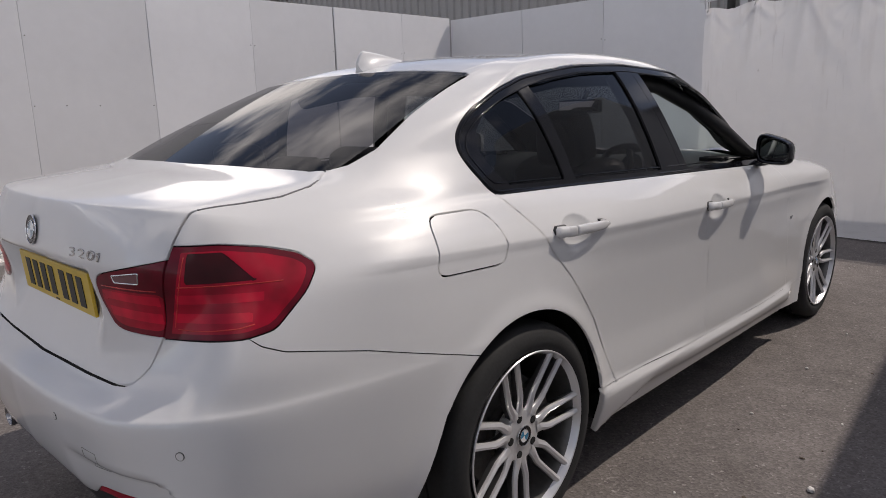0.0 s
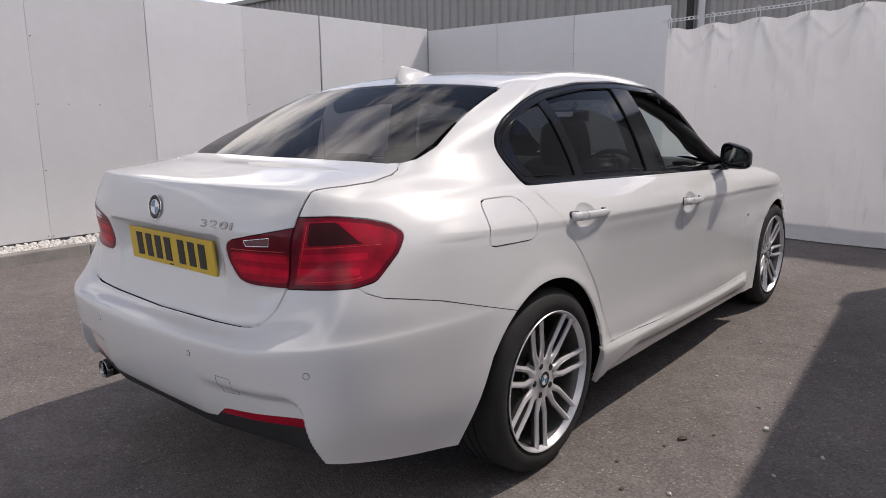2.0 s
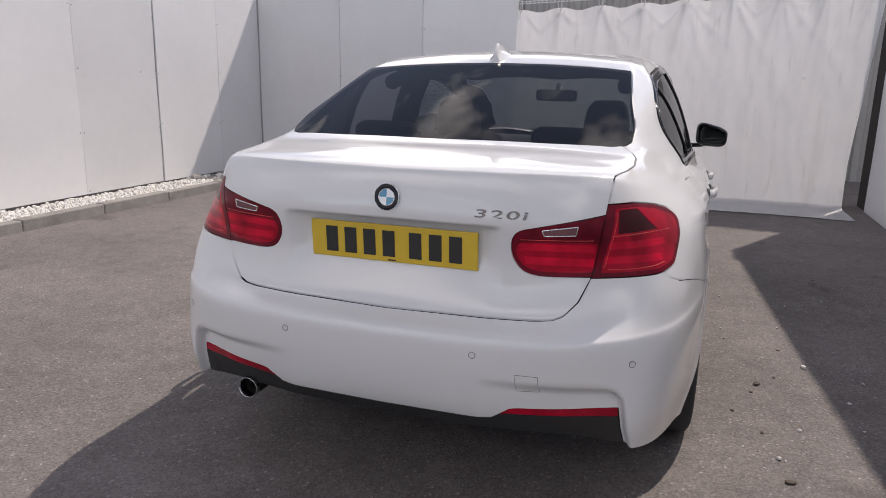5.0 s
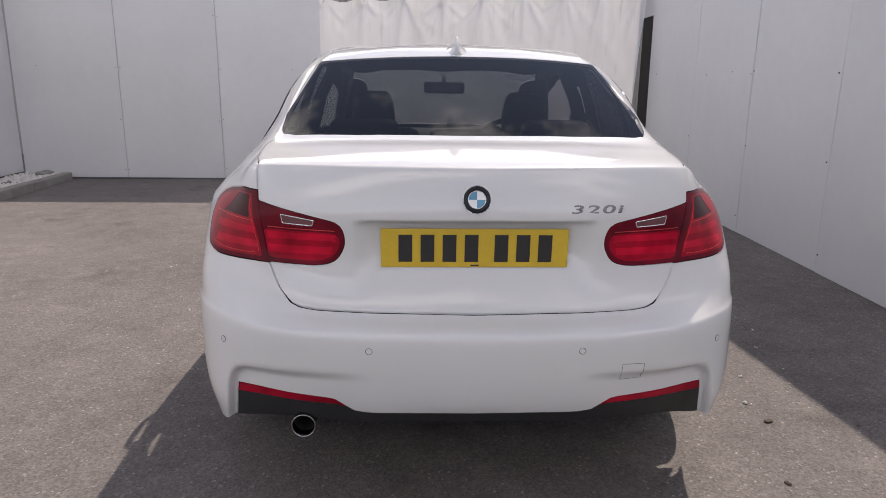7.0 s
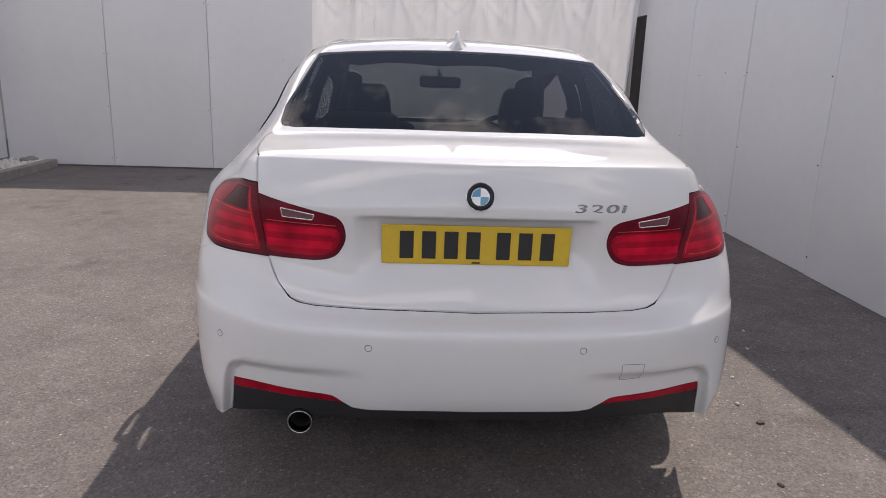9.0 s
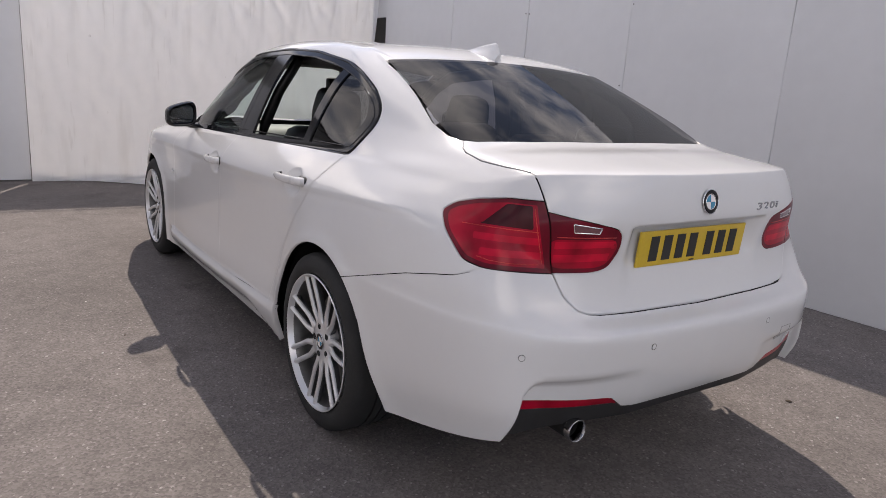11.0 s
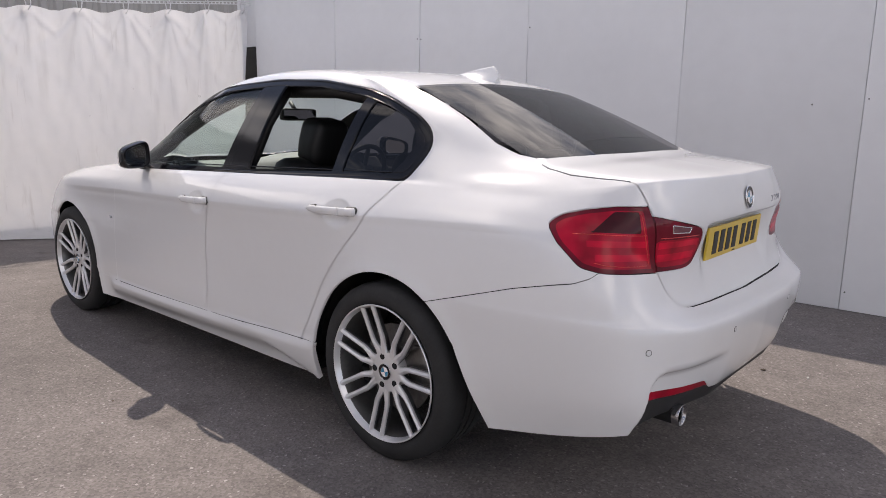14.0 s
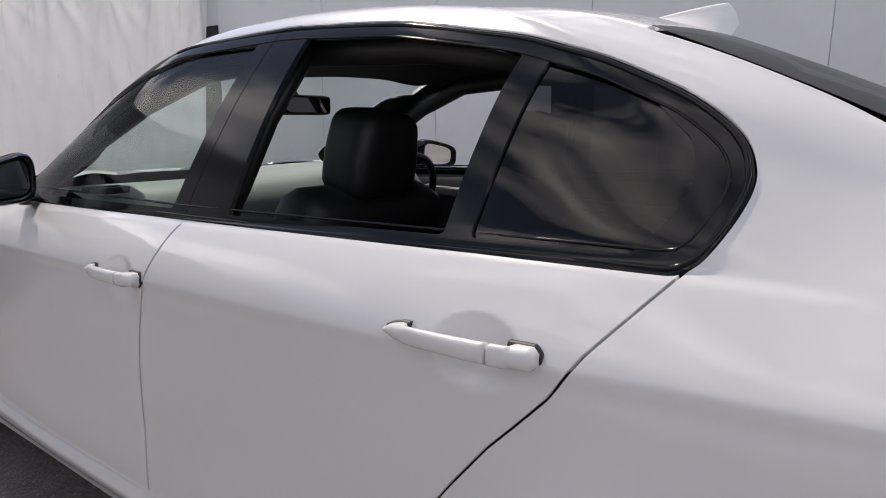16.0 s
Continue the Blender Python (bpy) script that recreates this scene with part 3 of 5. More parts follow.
# Control lines of the right half of the body, from the sill up to the roof. Each runs from the
# tail's middle round the rear corner, along the flank and round to the nose's middle: (x, y, z).
BODY = [
    [(0, -.955, .345), (.33, -.955, .345), (.55, -.94, .345), (.708, -.890, .325), (.826, -.52, .262), (.86, -.1, .235), (.862, .45, .21), (.862, 1.1, .205), (.862, 1.75, .20), (.86, 2.35, .195), (.84, 2.95, .20), (.68, 3.38, .19), (.35, 3.52, .18), (0, 3.56, .18)],
    [(0, -1.0, .42), (.33, -.992, .42), (.56, -.970, .42), (.735, -.896, .42), (.856, -.5, .40), (.895, -.05, .36), (.895, .45, .345), (.893, 1.1, .335), (.89, 1.75, .325), (.858, 2.35, .32), (.83, 2.95, .36), (.72, 3.42, .36), (.38, 3.57, .36), (0, 3.61, .36)],
    [(0, -1.028, .55), (.33, -1.018, .55), (.57, -.985, .55), (.754, -.872, .55), (.864, -.5, .55), (.893, 0, .55), (.887, .45, .52), (.885, 1.1, .5), (.883, 1.75, .5), (.854, 2.35, .5), (.834, 2.95, .52), (.73, 3.42, .5), (.4, 3.57, .5), (0, 3.61, .5)],
    [(0, -1.028, .628), (.33, -1.018, .63), (.575, -.985, .64), (.764, -.845, .655), (.866, -.5, .66), (.893, 0, .66), (.886, .45, .62), (.884, 1.1, .6), (.882, 1.75, .6), (.853, 2.35, .6), (.834, 2.95, .6), (.73, 3.41, .58), (.4, 3.56, .58), (0, 3.6, .58)],
    [(0, -1.012, .640), (.33, -1.002, .642), (.575, -.970, .653), (.761, -.837, .672), (.863, -.5, .68), (.892, 0, .68), (.886, .45, .645), (.884, 1.1, .625), (.882, 1.75, .62), (.8528, 2.35, .62), (.841, 2.95, .615), (.728, 3.40, .592), (.4, 3.556, .592), (0, 3.596, .592)],
    [(0, -.945, .672), (.33, -.938, .675), (.555, -.91, .70), (.755, -.815, .74), (.855, -.5, .75), (.888, 0, .75), (.888, .45, .74), (.886, 1.1, .72), (.883, 1.75, .7), (.853, 2.35, .69), (.838, 2.95, .68), (.72, 3.38, .65), (.4, 3.54, .65), (0, 3.58, .65)],
    [(0, -.912, .80), (.33, -.908, .80), (.58, -.868, .82), (.732, -.765, .86), (.835, -.5, .89), (.872, 0, .88), (.893, .45, .865), (.893, 1.1, .84), (.888, 1.75, .82), (.862, 2.35, .80), (.835, 2.95, .77), (.70, 3.35, .72), (.39, 3.52, .72), (0, 3.56, .72)],
    [(0, -.938, .945), (.33, -.93, .945), (.59, -.868, .95), (.708, -.734, .945), (.800, -.48, .955), (.836, 0, .955), (.862, .45, .945), (.868, 1.1, .92), (.865, 1.75, .895), (.85, 2.35, .87), (.82, 2.95, .83), (.66, 3.3, .775), (.37, 3.48, .775), (0, 3.52, .775)],
    [(0, -.911, 1.060), (.33, -.894, 1.062), (.60, -.812, 1.055), (.676, -.692, 1.024), (.752, -.45, 1.008), (.789, -.05, 1.014), (.815, .45, .999), (.828, 1.1, .972), (.824, 1.75, .944), (.80, 2.35, .915), (.765, 2.9, .872), (.58, 3.22, .81), (.34, 3.42, .81), (0, 3.46, .81)],
    [(0, -.904, 1.0665), (.33, -.887, 1.0685), (.594, -.805, 1.0625), (.663, -.659, 1.045), (.738, -.42, 1.03), (.775, -.04, 1.026), (.801, .45, 1.01), (.813, 1.1, .982), (.808, 1.75, .953), (.775, 2.33, .927), (.735, 2.85, .89), (.55, 3.15, .84), (.32, 3.34, .84), (0, 3.38, .84)],
    [(0, -.68, 1.098), (.33, -.67, 1.096), (.60, -.62, 1.085), (.645, -.55, 1.08), (.703, -.33, 1.07), (.758, -.02, 1.06), (.787, .45, 1.05), (.797, 1.1, 1.03), (.79, 1.72, 1.0), (.74, 2.2, .96), (.67, 2.6, .925), (.48, 2.75, .91), (.28, 2.85, .91), (0, 2.88, .91)],
    [(0, -.49, 1.117), (.33, -.482, 1.117), (.585, -.45, 1.113), (.622, -.41, 1.115), (.674, -.22, 1.125), (.716, .0, 1.13), (.763, .47, 1.13), (.77, 1.1, 1.115), (.765, 1.66, 1.10), (.715, 2.10, .985), (.62, 2.2, .962), (.45, 2.33, .965), (.25, 2.4, .968), (0, 2.42, .97)],
    [(0, -.16, 1.262), (.3, -.155, 1.26), (.568, -.14, 1.253), (.598, -.10, 1.250), (.652, .02, 1.247), (.664, .16, 1.257), (.702, .5, 1.27), (.71, 1.08, 1.265), (.712, 1.50, 1.24), (.66, 1.80, 1.165), (.57, 1.9, 1.14), (.42, 2.01, 1.14), (.23, 2.07, 1.14), (0, 2.08, 1.14)],
    [(0, .16, 1.385), (.3, .16, 1.380), (.537, .165, 1.362), (.562, .2, 1.360), (.600, .27, 1.358), (.596, .36, 1.369), (.618, .6, 1.389), (.635, 1.02, 1.388), (.635, 1.34, 1.362), (.585, 1.52, 1.328), (.50, 1.56, 1.318), (.37, 1.64, 1.325), (.2, 1.69, 1.33), (0, 1.7, 1.332)],
    [(0, .30, 1.421), (.28, .3, 1.416), (.49, .3, 1.399), (.52, .34, 1.401), (.54, .42, 1.405), (.54, .52, 1.417), (.54, .68, 1.430), (.555, .98, 1.43), (.55, 1.22, 1.412), (.50, 1.37, 1.38), (.43, 1.41, 1.365), (.32, 1.47, 1.372), (.17, 1.5, 1.376), (0, 1.51, 1.378)],
    [(0, .5, 1.446), (.2, .5, 1.441), (.3, .52, 1.437), (.33, .55, 1.437), (.34, .6, 1.439), (.345, .68, 1.443), (.345, .75, 1.447), (.345, .95, 1.445), (.335, 1.05, 1.439), (.3, 1.12, 1.429), (.26, 1.16, 1.424), (.2, 1.19, 1.424), (.1, 1.21, 1.424), (0, 1.22, 1.424)],
    [(0, .64, 1.454), (0, .65, 1.454), (0, .66, 1.454), (0, .67, 1.454), (0, .69, 1.454), (0, .71, 1.455), (0, .75, 1.455), (0, .88, 1.455), (0, .95, 1.453), (0, 1.0, 1.451), (0, 1.02, 1.449), (0, 1.04, 1.449), (0, 1.05, 1.447), (0, 1.06, 1.446)],
]


def spline(points, counts):
    """A smooth line through points (n, ..., 3): chord-spaced cubic pieces, with counts[i] steps in piece i."""
    p = np.asarray(points, float)
    h = np.sqrt(np.linalg.norm(np.diff(p, axis=0), axis=-1, keepdims=True)) + 1e-4
    d = np.diff(p, axis=0) / h
    m = np.empty_like(p)
    m[1:-1] = (d[:-1] * h[1:] + d[1:] * h[:-1]) / (h[:-1] + h[1:])
    m[0], m[-1] = d[0], d[-1]
    out = []
    for i, c in enumerate(counts):
        for k in range(c):
            t = k / c
            a, b = p[i], p[i + 1]
            out.append((2 * t**3 - 3 * t**2 + 1) * a + (t**3 - 2 * t**2 + t) * h[i] * m[i] + (3 * t**2 - 2 * t**3) * b + (t**3 - t**2) * h[i] * m[i + 1])
    out.append(p[-1])
    return np.array(out)


def step01(v, a, b):
    t = np.clip((v - a) / (b - a), 0, 1)
    return t * t * (3 - 2 * t)


def arch_field(y, z):
    """Below zero inside a wheel opening."""
    rear = np.hypot(y + 0.015, z - 0.335) - 0.372
    low = np.maximum(np.maximum(-(y + 0.337 + (0.529 - z) * 0.455), y - (-0.015 + np.sqrt(np.maximum(0.372 ** 2 - np.maximum(z - 0.335, 0) ** 2, 0)))), z - 0.53)
    front = np.hypot(y - 2.80, z - 0.335) - 0.362
    low2 = np.maximum(np.abs(y - 2.80) - 0.372 - np.maximum(0, 0.335 - z) * 0.4, z - 0.335)
    return np.minimum(np.minimum(rear, low), np.minimum(front, low2))


def belt(y):
    return np.interp(y, [-0.05, 0.3, 1.06, 2.1], [1.021, 1.012, 0.985, 0.945])


def door_sill(y):
    return np.interp(y, [0.35, 0.47, 1.08, 2.2], [0.371, 0.366, 0.339, 0.312])


def crease_line(y):
    return np.interp(y, [-0.9, -0.55, 0.3, 1.0, 2.0, 2.8], [0.945, 0.925, 0.885, 0.86, 0.835, 0.80])


def fang_edge(z):
    """The slanting outer edge of the rear bumper's hollow."""
    return np.interp(z, [0.30, 0.38, 0.46, 0.53], [0.716, 0.700, 0.690, 0.684])


def body_grid():
    n_col = [18, 22, 30, 28, 30, 44, 34, 44, 34, 30, 28, 14, 12]
    n_row = [8, 10, 7, 4, 7, 13, 20, 12, 3, 8, 7, 12, 12, 7, 9, 12]
    lines = np.array([spline(r, n_col) for r in BODY])
    g = spline(lines, n_row)
    # square to the middle plane at both ends
    g[:, 0, 0] = g[:, -1, 0] = 0
    g[-1, :, 0] = 0
    x, y, z = g[..., 0], g[..., 1], g[..., 2]
    side = step01(x, 0.80, 0.85) * step01(y, -0.75, -0.45) * (1 - step01(y, 2.5, 3.0))
    # flank crease with a soft hollow under it
    s = z - crease_line(y)
    push = 0.0070 * np.where(s > 0, np.clip(1 - s / 0.075, 0, 1), np.clip(1 + s / 0.026, 0, 1)) * side - 0.003 * np.exp(-((s + 0.075) / 0.05) ** 2) * side
    # sill skirt stands out below the doors
    below = door_sill(y) - z
    run = step01(y, 0.3, 0.42) * (1 - step01(y, 2.15, 2.3)) * step01(x, 0.7, 0.8)
    push += run * (0.019 * step01(below, 0.0, 0.012) - 0.030 * step01(below, 0.040, 0.11) * step01(0.215 + 0.27 * (y - 0.38) - z, -0.005, 0.02))
    # rolled lips round the wheel openings
    push += 0.008 * np.exp(-(np.maximum(arch_field(y, z), 0) / 0.035) ** 2) * step01(x, 0.72, 0.8) * (z < 0.8)
    # finger hollows behind the door handles
    for hy, hz in ((0.238, 0.890), (1.215, 0.842)):
        push -= 0.016 * np.clip(1 - ((y - hy) / 0.074) ** 2 - ((z - hz) / 0.051) ** 2, 0, 1) ** 0.9 * (x > 0.7)
    g[..., 0] += push
    # number plate recess under an overhanging edge, and the hollow of the rear bumper
    tail = (y < -0.6)
    rec = (1 - step01(z, 0.914, 0.924)) * (1 - step01(x, 0.265, 0.345)) * tail
    g[..., 1] += 0.045 * step01(z, 0.67, 0.91) * rec
    cx, cz = fang_edge(z) - x - 0.055, 0.514 - z - 0.055
    inset = 0.055 - np.hypot(np.minimum(cx, 0), np.minimum(cz, 0)) + np.minimum(np.maximum(cx, 0), np.maximum(cz, 0))
    hollow = step01(inset, -0.004, 0.017) * np.clip((x - 0.29) / 0.33, 0, 1) ** 0.9 * tail
    g[..., 1] += 0.040 * hollow
    return g


def grid_normals(g):
    du = np.gradient(g, axis=1)
    dv = np.gradient(g, axis=0)
    n = np.cross(du, dv)
    n /= np.linalg.norm(n, axis=-1, keepdims=True) + 1e-12
    n[:, 0, 0] = n[:, -1, 0] = 0
    n[-1] = (0, 0, 1)
    n /= np.linalg.norm(n, axis=-1, keepdims=True) + 1e-12
    return n


def polygon_field(px, pz, poly):
    """Signed distance to a polygon, below zero inside."""
    q = np.asarray(poly, float)
    best = np.full(px.shape, 1e9)
    inside = np.zeros(px.shape, bool)
    for (ax, az), (bx, bz) in zip(q, np.roll(q, -1, axis=0)):
        ex, ez = bx - ax, bz - az
        t = np.clip(((px - ax) * ex + (pz - az) * ez) / (ex * ex + ez * ez), 0, 1)
        best = np.minimum(best, np.hypot(px - ax - t * ex, pz - az - t * ez))
        cross = ((az > pz) != (bz > pz)) & (px < (bx - ax) * (pz - az) / (bz - az + 1e-12) + ax)
        inside ^= cross
    return np.where(inside, -best, best)


def rounded(poly, radius=0.02):
    """Rounds a polygon's corners, each with a short arc."""
    q = [Vector(p) for p in poly]
    out = []
    for a, p, b in zip(q[-1:] + q[:-1], q, q[1:] + q[:1]):
        ra, rb = min(radius, 0.45 * (a - p).length), min(radius, 0.45 * (b - p).length)
        s, e = p + (a - p).normalized() * ra, p + (b - p).normalized() * rb
        for k in range(6):
            t = k / 5
            out.append(tuple((1 - t) ** 2 * s + 2 * t * (1 - t) * p + t * t * e))
    return out


class Shell:
    """The half body as one bmesh, cut along the lines of its panels."""

    def __init__(self):
        g = body_grid()
        nrm = grid_normals(g)
        self.bm = bmesh.new()
        self.nl = self.bm.verts.layers.float_vector.new("n")
        self.rl = self.bm.faces.layers.int.new("region")
        self.names = ["rear_quarter"]
        rows, cols = g.shape[:2]
        vs = []
        for i in range(rows):
            line = []
            for j in range(cols):
                v = self.bm.verts.new(g[i, j])
                v[self.nl] = nrm[i, j]
                line.append(v)
            vs.append(line)
        for i in range(rows - 1):
            for j in range(cols - 1):
                self.bm.faces.new((vs[i][j], vs[i][j + 1], vs[i + 1][j + 1], vs[i + 1][j]))

    def coords(self):
        return np.array([v.co for v in self.bm.verts]).T

    def split(self, field, allowed):
        bm = self.bm
        bm.verts.ensure_lookup_table()
        bm.verts.index_update()
        val = field(*self.coords())
        val = np.where(np.abs(val) < 2e-5, 2e-5, val)
        edges = [e for e in bm.edges if val[e.verts[0].index] * val[e.verts[1].index] < 0 and (allowed is None or any(f[self.rl] in allowed for f in e.link_faces))]
        if not edges:
            return
        a = np.array([e.verts[0].co for e in edges])
        b = np.array([e.verts[1].co for e in edges])
        fa = val[[e.verts[0].index for e in edges]]
        lo, hi = np.zeros(len(edges)), np.ones(len(edges))
        for _ in range(9):
            mid = (lo + hi) / 2
            fm = field(*(a + (b - a) * mid[:, None]).T)
            same = fm * fa > 0
            lo, hi = np.where(same, mid, lo), np.where(same, hi, mid)
        cut = np.clip((lo + hi) / 2, 0.002, 0.998)
        fresh = set()
        for e, t in zip(edges, cut):
            fresh.add(bmesh.utils.edge_split(e, e.verts[0], float(t))[1])
        faces = {f for v in fresh for f in v.link_faces}
        for f in faces:
            if allowed is not None and f[self.rl] not in allowed:
                continue
            todo = [f]
            while todo:
                f = todo.pop()
                ring = list(f.verts)
                on = [i for i, v in enumerate(ring) if v in fresh]
                pairs = [(i, j) for k, i in enumerate(on) for j in on[k + 1:] if 1 < j - i < len(ring) - 1]
                if not pairs:
                    continue
                if len(pairs) > 1:
                    mids = np.array([(ring[i].co + ring[j].co) / 2 for i, j in pairs]).T
                    i, j = pairs[int(np.argmin(np.abs(field(*mids))))]
                    if np.abs(field(*mids)).min() > 0.004:
                        continue
                else:
                    i, j = pairs[0]
                try:
                    extra = bmesh.utils.face_split(f, ring[i], ring[j])[0]
                except ValueError:
                    continue
                if len(pairs) > 1 and extra:
                    todo += [f, extra]

    def region(self, name, field, within, gap=0.0):
        """Makes the part of the regions within that lies below zero of field a region of its own, with an open joint round it."""
        allowed = {self.names.index(n) for n in within}
        if name not in self.names:
            self.names.append(name)
        if gap and "joint" not in self.names:
            self.names.append("joint")
        if gap:
            self.split(lambda x, y, z: field(x, y, z) + gap / 2, allowed)
            self.split(lambda x, y, z: field(x, y, z) - gap / 2, allowed)
        else:
            self.split(field, allowed)
        fs = [f for f in self.bm.faces if f[self.rl] in allowed]
        c = np.array([f.calc_center_median() for f in fs]).T
        val = field(*c)
        for f, v in zip(fs, val):
            if v < -gap / 2:
                f[self.rl] = self.names.index(name)
            elif v < gap / 2:
                f[self.rl] = self.names.index("joint")

    def take(self, names, mirror=False, both=False, flange=0.010, offset=0.0):
        """A new bmesh of the faces of some regions, with turned-in edges, and its vertex normals."""
        want = {self.names.index(n) for n in names if n in self.names}
        bm = bmesh.new()
        nl = bm.verts.layers.float_vector.new("n")
        for sx in ((1, -1) if both else ((-1,) if mirror else (1,))):
            made = {}
            for f in self.bm.faces:
                if f[self.rl] not in want:
                    continue
                loop = []
                for v in f.verts:
                    if v not in made:
                        n = Vector(v[self.nl])
                        p = v.co + n * offset
                        w = bm.verts.new((sx * p.x, p.y, p.z))
                        w[nl] = (sx * n.x, n.y, n.z)
                        made[v] = w
                    loop.append(made[v])
                bm.faces.new(loop if sx > 0 else loop[::-1])
        if both:
            bmesh.ops.remove_doubles(bm, verts=[v for v in bm.verts if abs(v.co.x) < 0.0005], dist=0.0006)
        if flange:
            edges = [e for e in bm.edges if len(e.link_faces) == 1 and not (abs(e.verts[0].co.x) < 0.001 and abs(e.verts[1].co.x) < 0.001)]
            ends = {}
            for e in edges:
                e.smooth = False
                for v in e.verts:
                    if v not in ends:
                        n = Vector(v[nl]).normalized()
                        w = bm.verts.new(v.co - n * flange)
                        w[nl] = v[nl]
                        ends[v] = w
            for e in edges:
                a, b = e.verts
                l = e.link_loops[0]
                if l.vert != a:
                    a, b = b, a
                bm.faces.new((b, a, ends[a], ends[b]))
        normals = [Vector(v[nl]).normalized() for v in bm.verts]
        return bm, normals


shell = Shell()


def clear_of(field_a, field_b):
    return lambda x, y, z: np.maximum(field_a(x, y, z), field_b(x, y, z))


def tail_only(x, y, z):
    return y + 0.45


# wheel openings
shell.region("opening", lambda x, y, z: np.maximum(arch_field(y, z), 0.6 - x), ["rear_quarter"])

# side glass surround, and the panes in it
DLO = rounded([(-.018, 1.018), (-.055, 1.08), (-.072, 1.14), (-.045, 1.198), (.03, 1.25), (.17, 1.306), (.33, 1.350), (.6, 1.388), (.9, 1.397), (1.28, 1.374), (1.68, 1.274), (1.90, 1.172), (2.13, 1.035), (2.17, .942), (1.06, .984)], 0.04)


def dlo_field(x, y, z):
    return np.maximum(np.maximum(polygon_field(y, z, DLO), belt(y) - z), 0.45 - x)


shell.region("window_surround", dlo_field, ["rear_quarter"], 0.003)
FRONT_PANE = rounded([(1.122, 1.003), (.985, 1.364), (1.08, 1.360), (1.27, 1.340), (1.48, 1.292), (1.66, 1.232), (1.88, 1.122), (2.025, 1.028), (2.04, .970)], 0.012)
REAR_PANE = rounded([(.918, 1.008), (.366, 1.030), (.320, 1.317), (.42, 1.339), (.6, 1.362), (.832, 1.368)], 0.01)
QUARTER_PANE = rounded([(.316, 1.032), (.270, 1.306), (.195, 1.283), (.082, 1.238), (.022, 1.190), (.003, 1.14), (.020, 1.088), (.060, 1.038)], 0.012)
for nm, poly in (("front_pane", FRONT_PANE), ("rear_pane", REAR_PANE), ("quarter_pane", QUARTER_PANE)):
    shell.region(nm, lambda x, y, z, q=poly: np.maximum(polygon_field(y, z, q), 0.45 - x), ["window_surround"])
shell.region("front_door_frame", lambda x, y, z: np.interp(z, [0.97, 1.4], [1.080, 0.922]) - y, ["window_surround"], 0.003)


# rear window, windscreen, roof
def rear_glass_field(x, y, z):
    half = np.interp(z, [1.11, 1.125, 1.16, 1.345, 1.39], [0.590, 0.616, 0.617, 0.557, 0.53])
    top = np.interp(x, [0, 0.3, 0.55], [0.158, 0.155, 0.150])
    low = np.interp(x, [0, 0.35, 0.56, 0.62], [-0.488, -0.480, -0.458, -0.42])
    return np.maximum(np.maximum(x - half, y - top), low - y)


def screen_field(x, y, z):
    half = np.interp(z, [0.95, 1.0, 1.32, 1.4], [0.675, 0.685, 0.55, 0.51])
    return np.maximum(np.maximum(x - half, np.interp(x, [0, 0.55], [1.66, 1.50]) - y), y - np.interp(x, [0, 0.3, 0.7], [2.40, 2.36, 2.05]))


shell.region("rear_window", rear_glass_field, ["rear_quarter"], 0.004)
shell.region("windscreen", screen_field, ["rear_quarter"], 0.004)
shell.region("roof", lambda x, y, z: np.maximum(np.maximum(x - np.interp(y, [0.15, 0.5, 1.0, 1.5], [0.515, 0.538, 0.538, 0.50]), 1.30 - z), np.maximum(y - 1.8, 0.12 - y)), ["rear_quarter"], 0.004)

# lamps wrap round the corner: u runs along the corner from the boot seam
OUTER_LAMP = rounded([(0.002, .994), (.12, .993), (.25, .980), (.34, .964), (.398, .937), (.372, .890), (.285, .820), (.2, .806), (-.10, .792), (-.06, .994)], 0.02)
INNER_LAMP = rounded([(.64, .976), (.366, .914), (.354, .855), (.383, .803), (.43, .791), (.62, .798)], 0.03)


def outer_lamp_field(x, y, z):
    u = (x - 0.604) + (y + 0.835)
    return np.maximum(polygon_field(u, z, OUTER_LAMP), y + 0.55)


def boot_half_width(y, z):
    face = np.interp(z, [0.66, 0.69, 0.73, 0.80, 0.96, 1.05], [0.50, 0.508, 0.545, 0.575, 0.598, 0.607])
    deck = np.interp(y, [-0.79, -0.7, -0.6, -0.52, -0.48, -0.45], [0.607, 0.628, 0.642, 0.640, 0.625, 0.60])
    return np.where(y < -0.79, face, deck)


def boot_field(x, y, z):
    low = np.interp(x, [0, 0.30, 0.374, 0.44, 0.483, 0.51, 0.53], [0.666, 0.670, 0.673, 0.677, 0.683, 0.693, 0.712])
    return np.maximum.reduce([x - boot_half_width(y, z), y + 0.44, low - z])


shell.region("boot_lid", boot_field, ["rear_quarter"], 0.0048)
shell.region("outer_lamp", outer_lamp_field, ["rear_quarter"], 0.004)
shell.region("inner_lamp", lambda x, y, z: np.maximum(polygon_field(x, z, INNER_LAMP), y + 0.6), ["boot_lid"], 0.003)


# rear bumper, reflectors, diffuser
def bumper_field(x, y, z):
    line = np.interp(y, [-0.80, -0.76, -0.72, -0.66, -0.54, -0.22], [0.83, 0.790, 0.773, 0.762, 0.736, 0.643])
    return np.maximum(z - line, y + 0.1)


def skirt_line(x):
    return np.interp(x, [0, 0.30, 0.335, 0.345, 0.387, 0.41, 0.654], [0.380, 0.384, 0.388, 0.396, 0.426, 0.430, 0.446])


def diffuser_field(x, y, z):
    return np.maximum(np.maximum(z - skirt_line(x), x - fang_edge(z) + 0.020), y + 0.7)


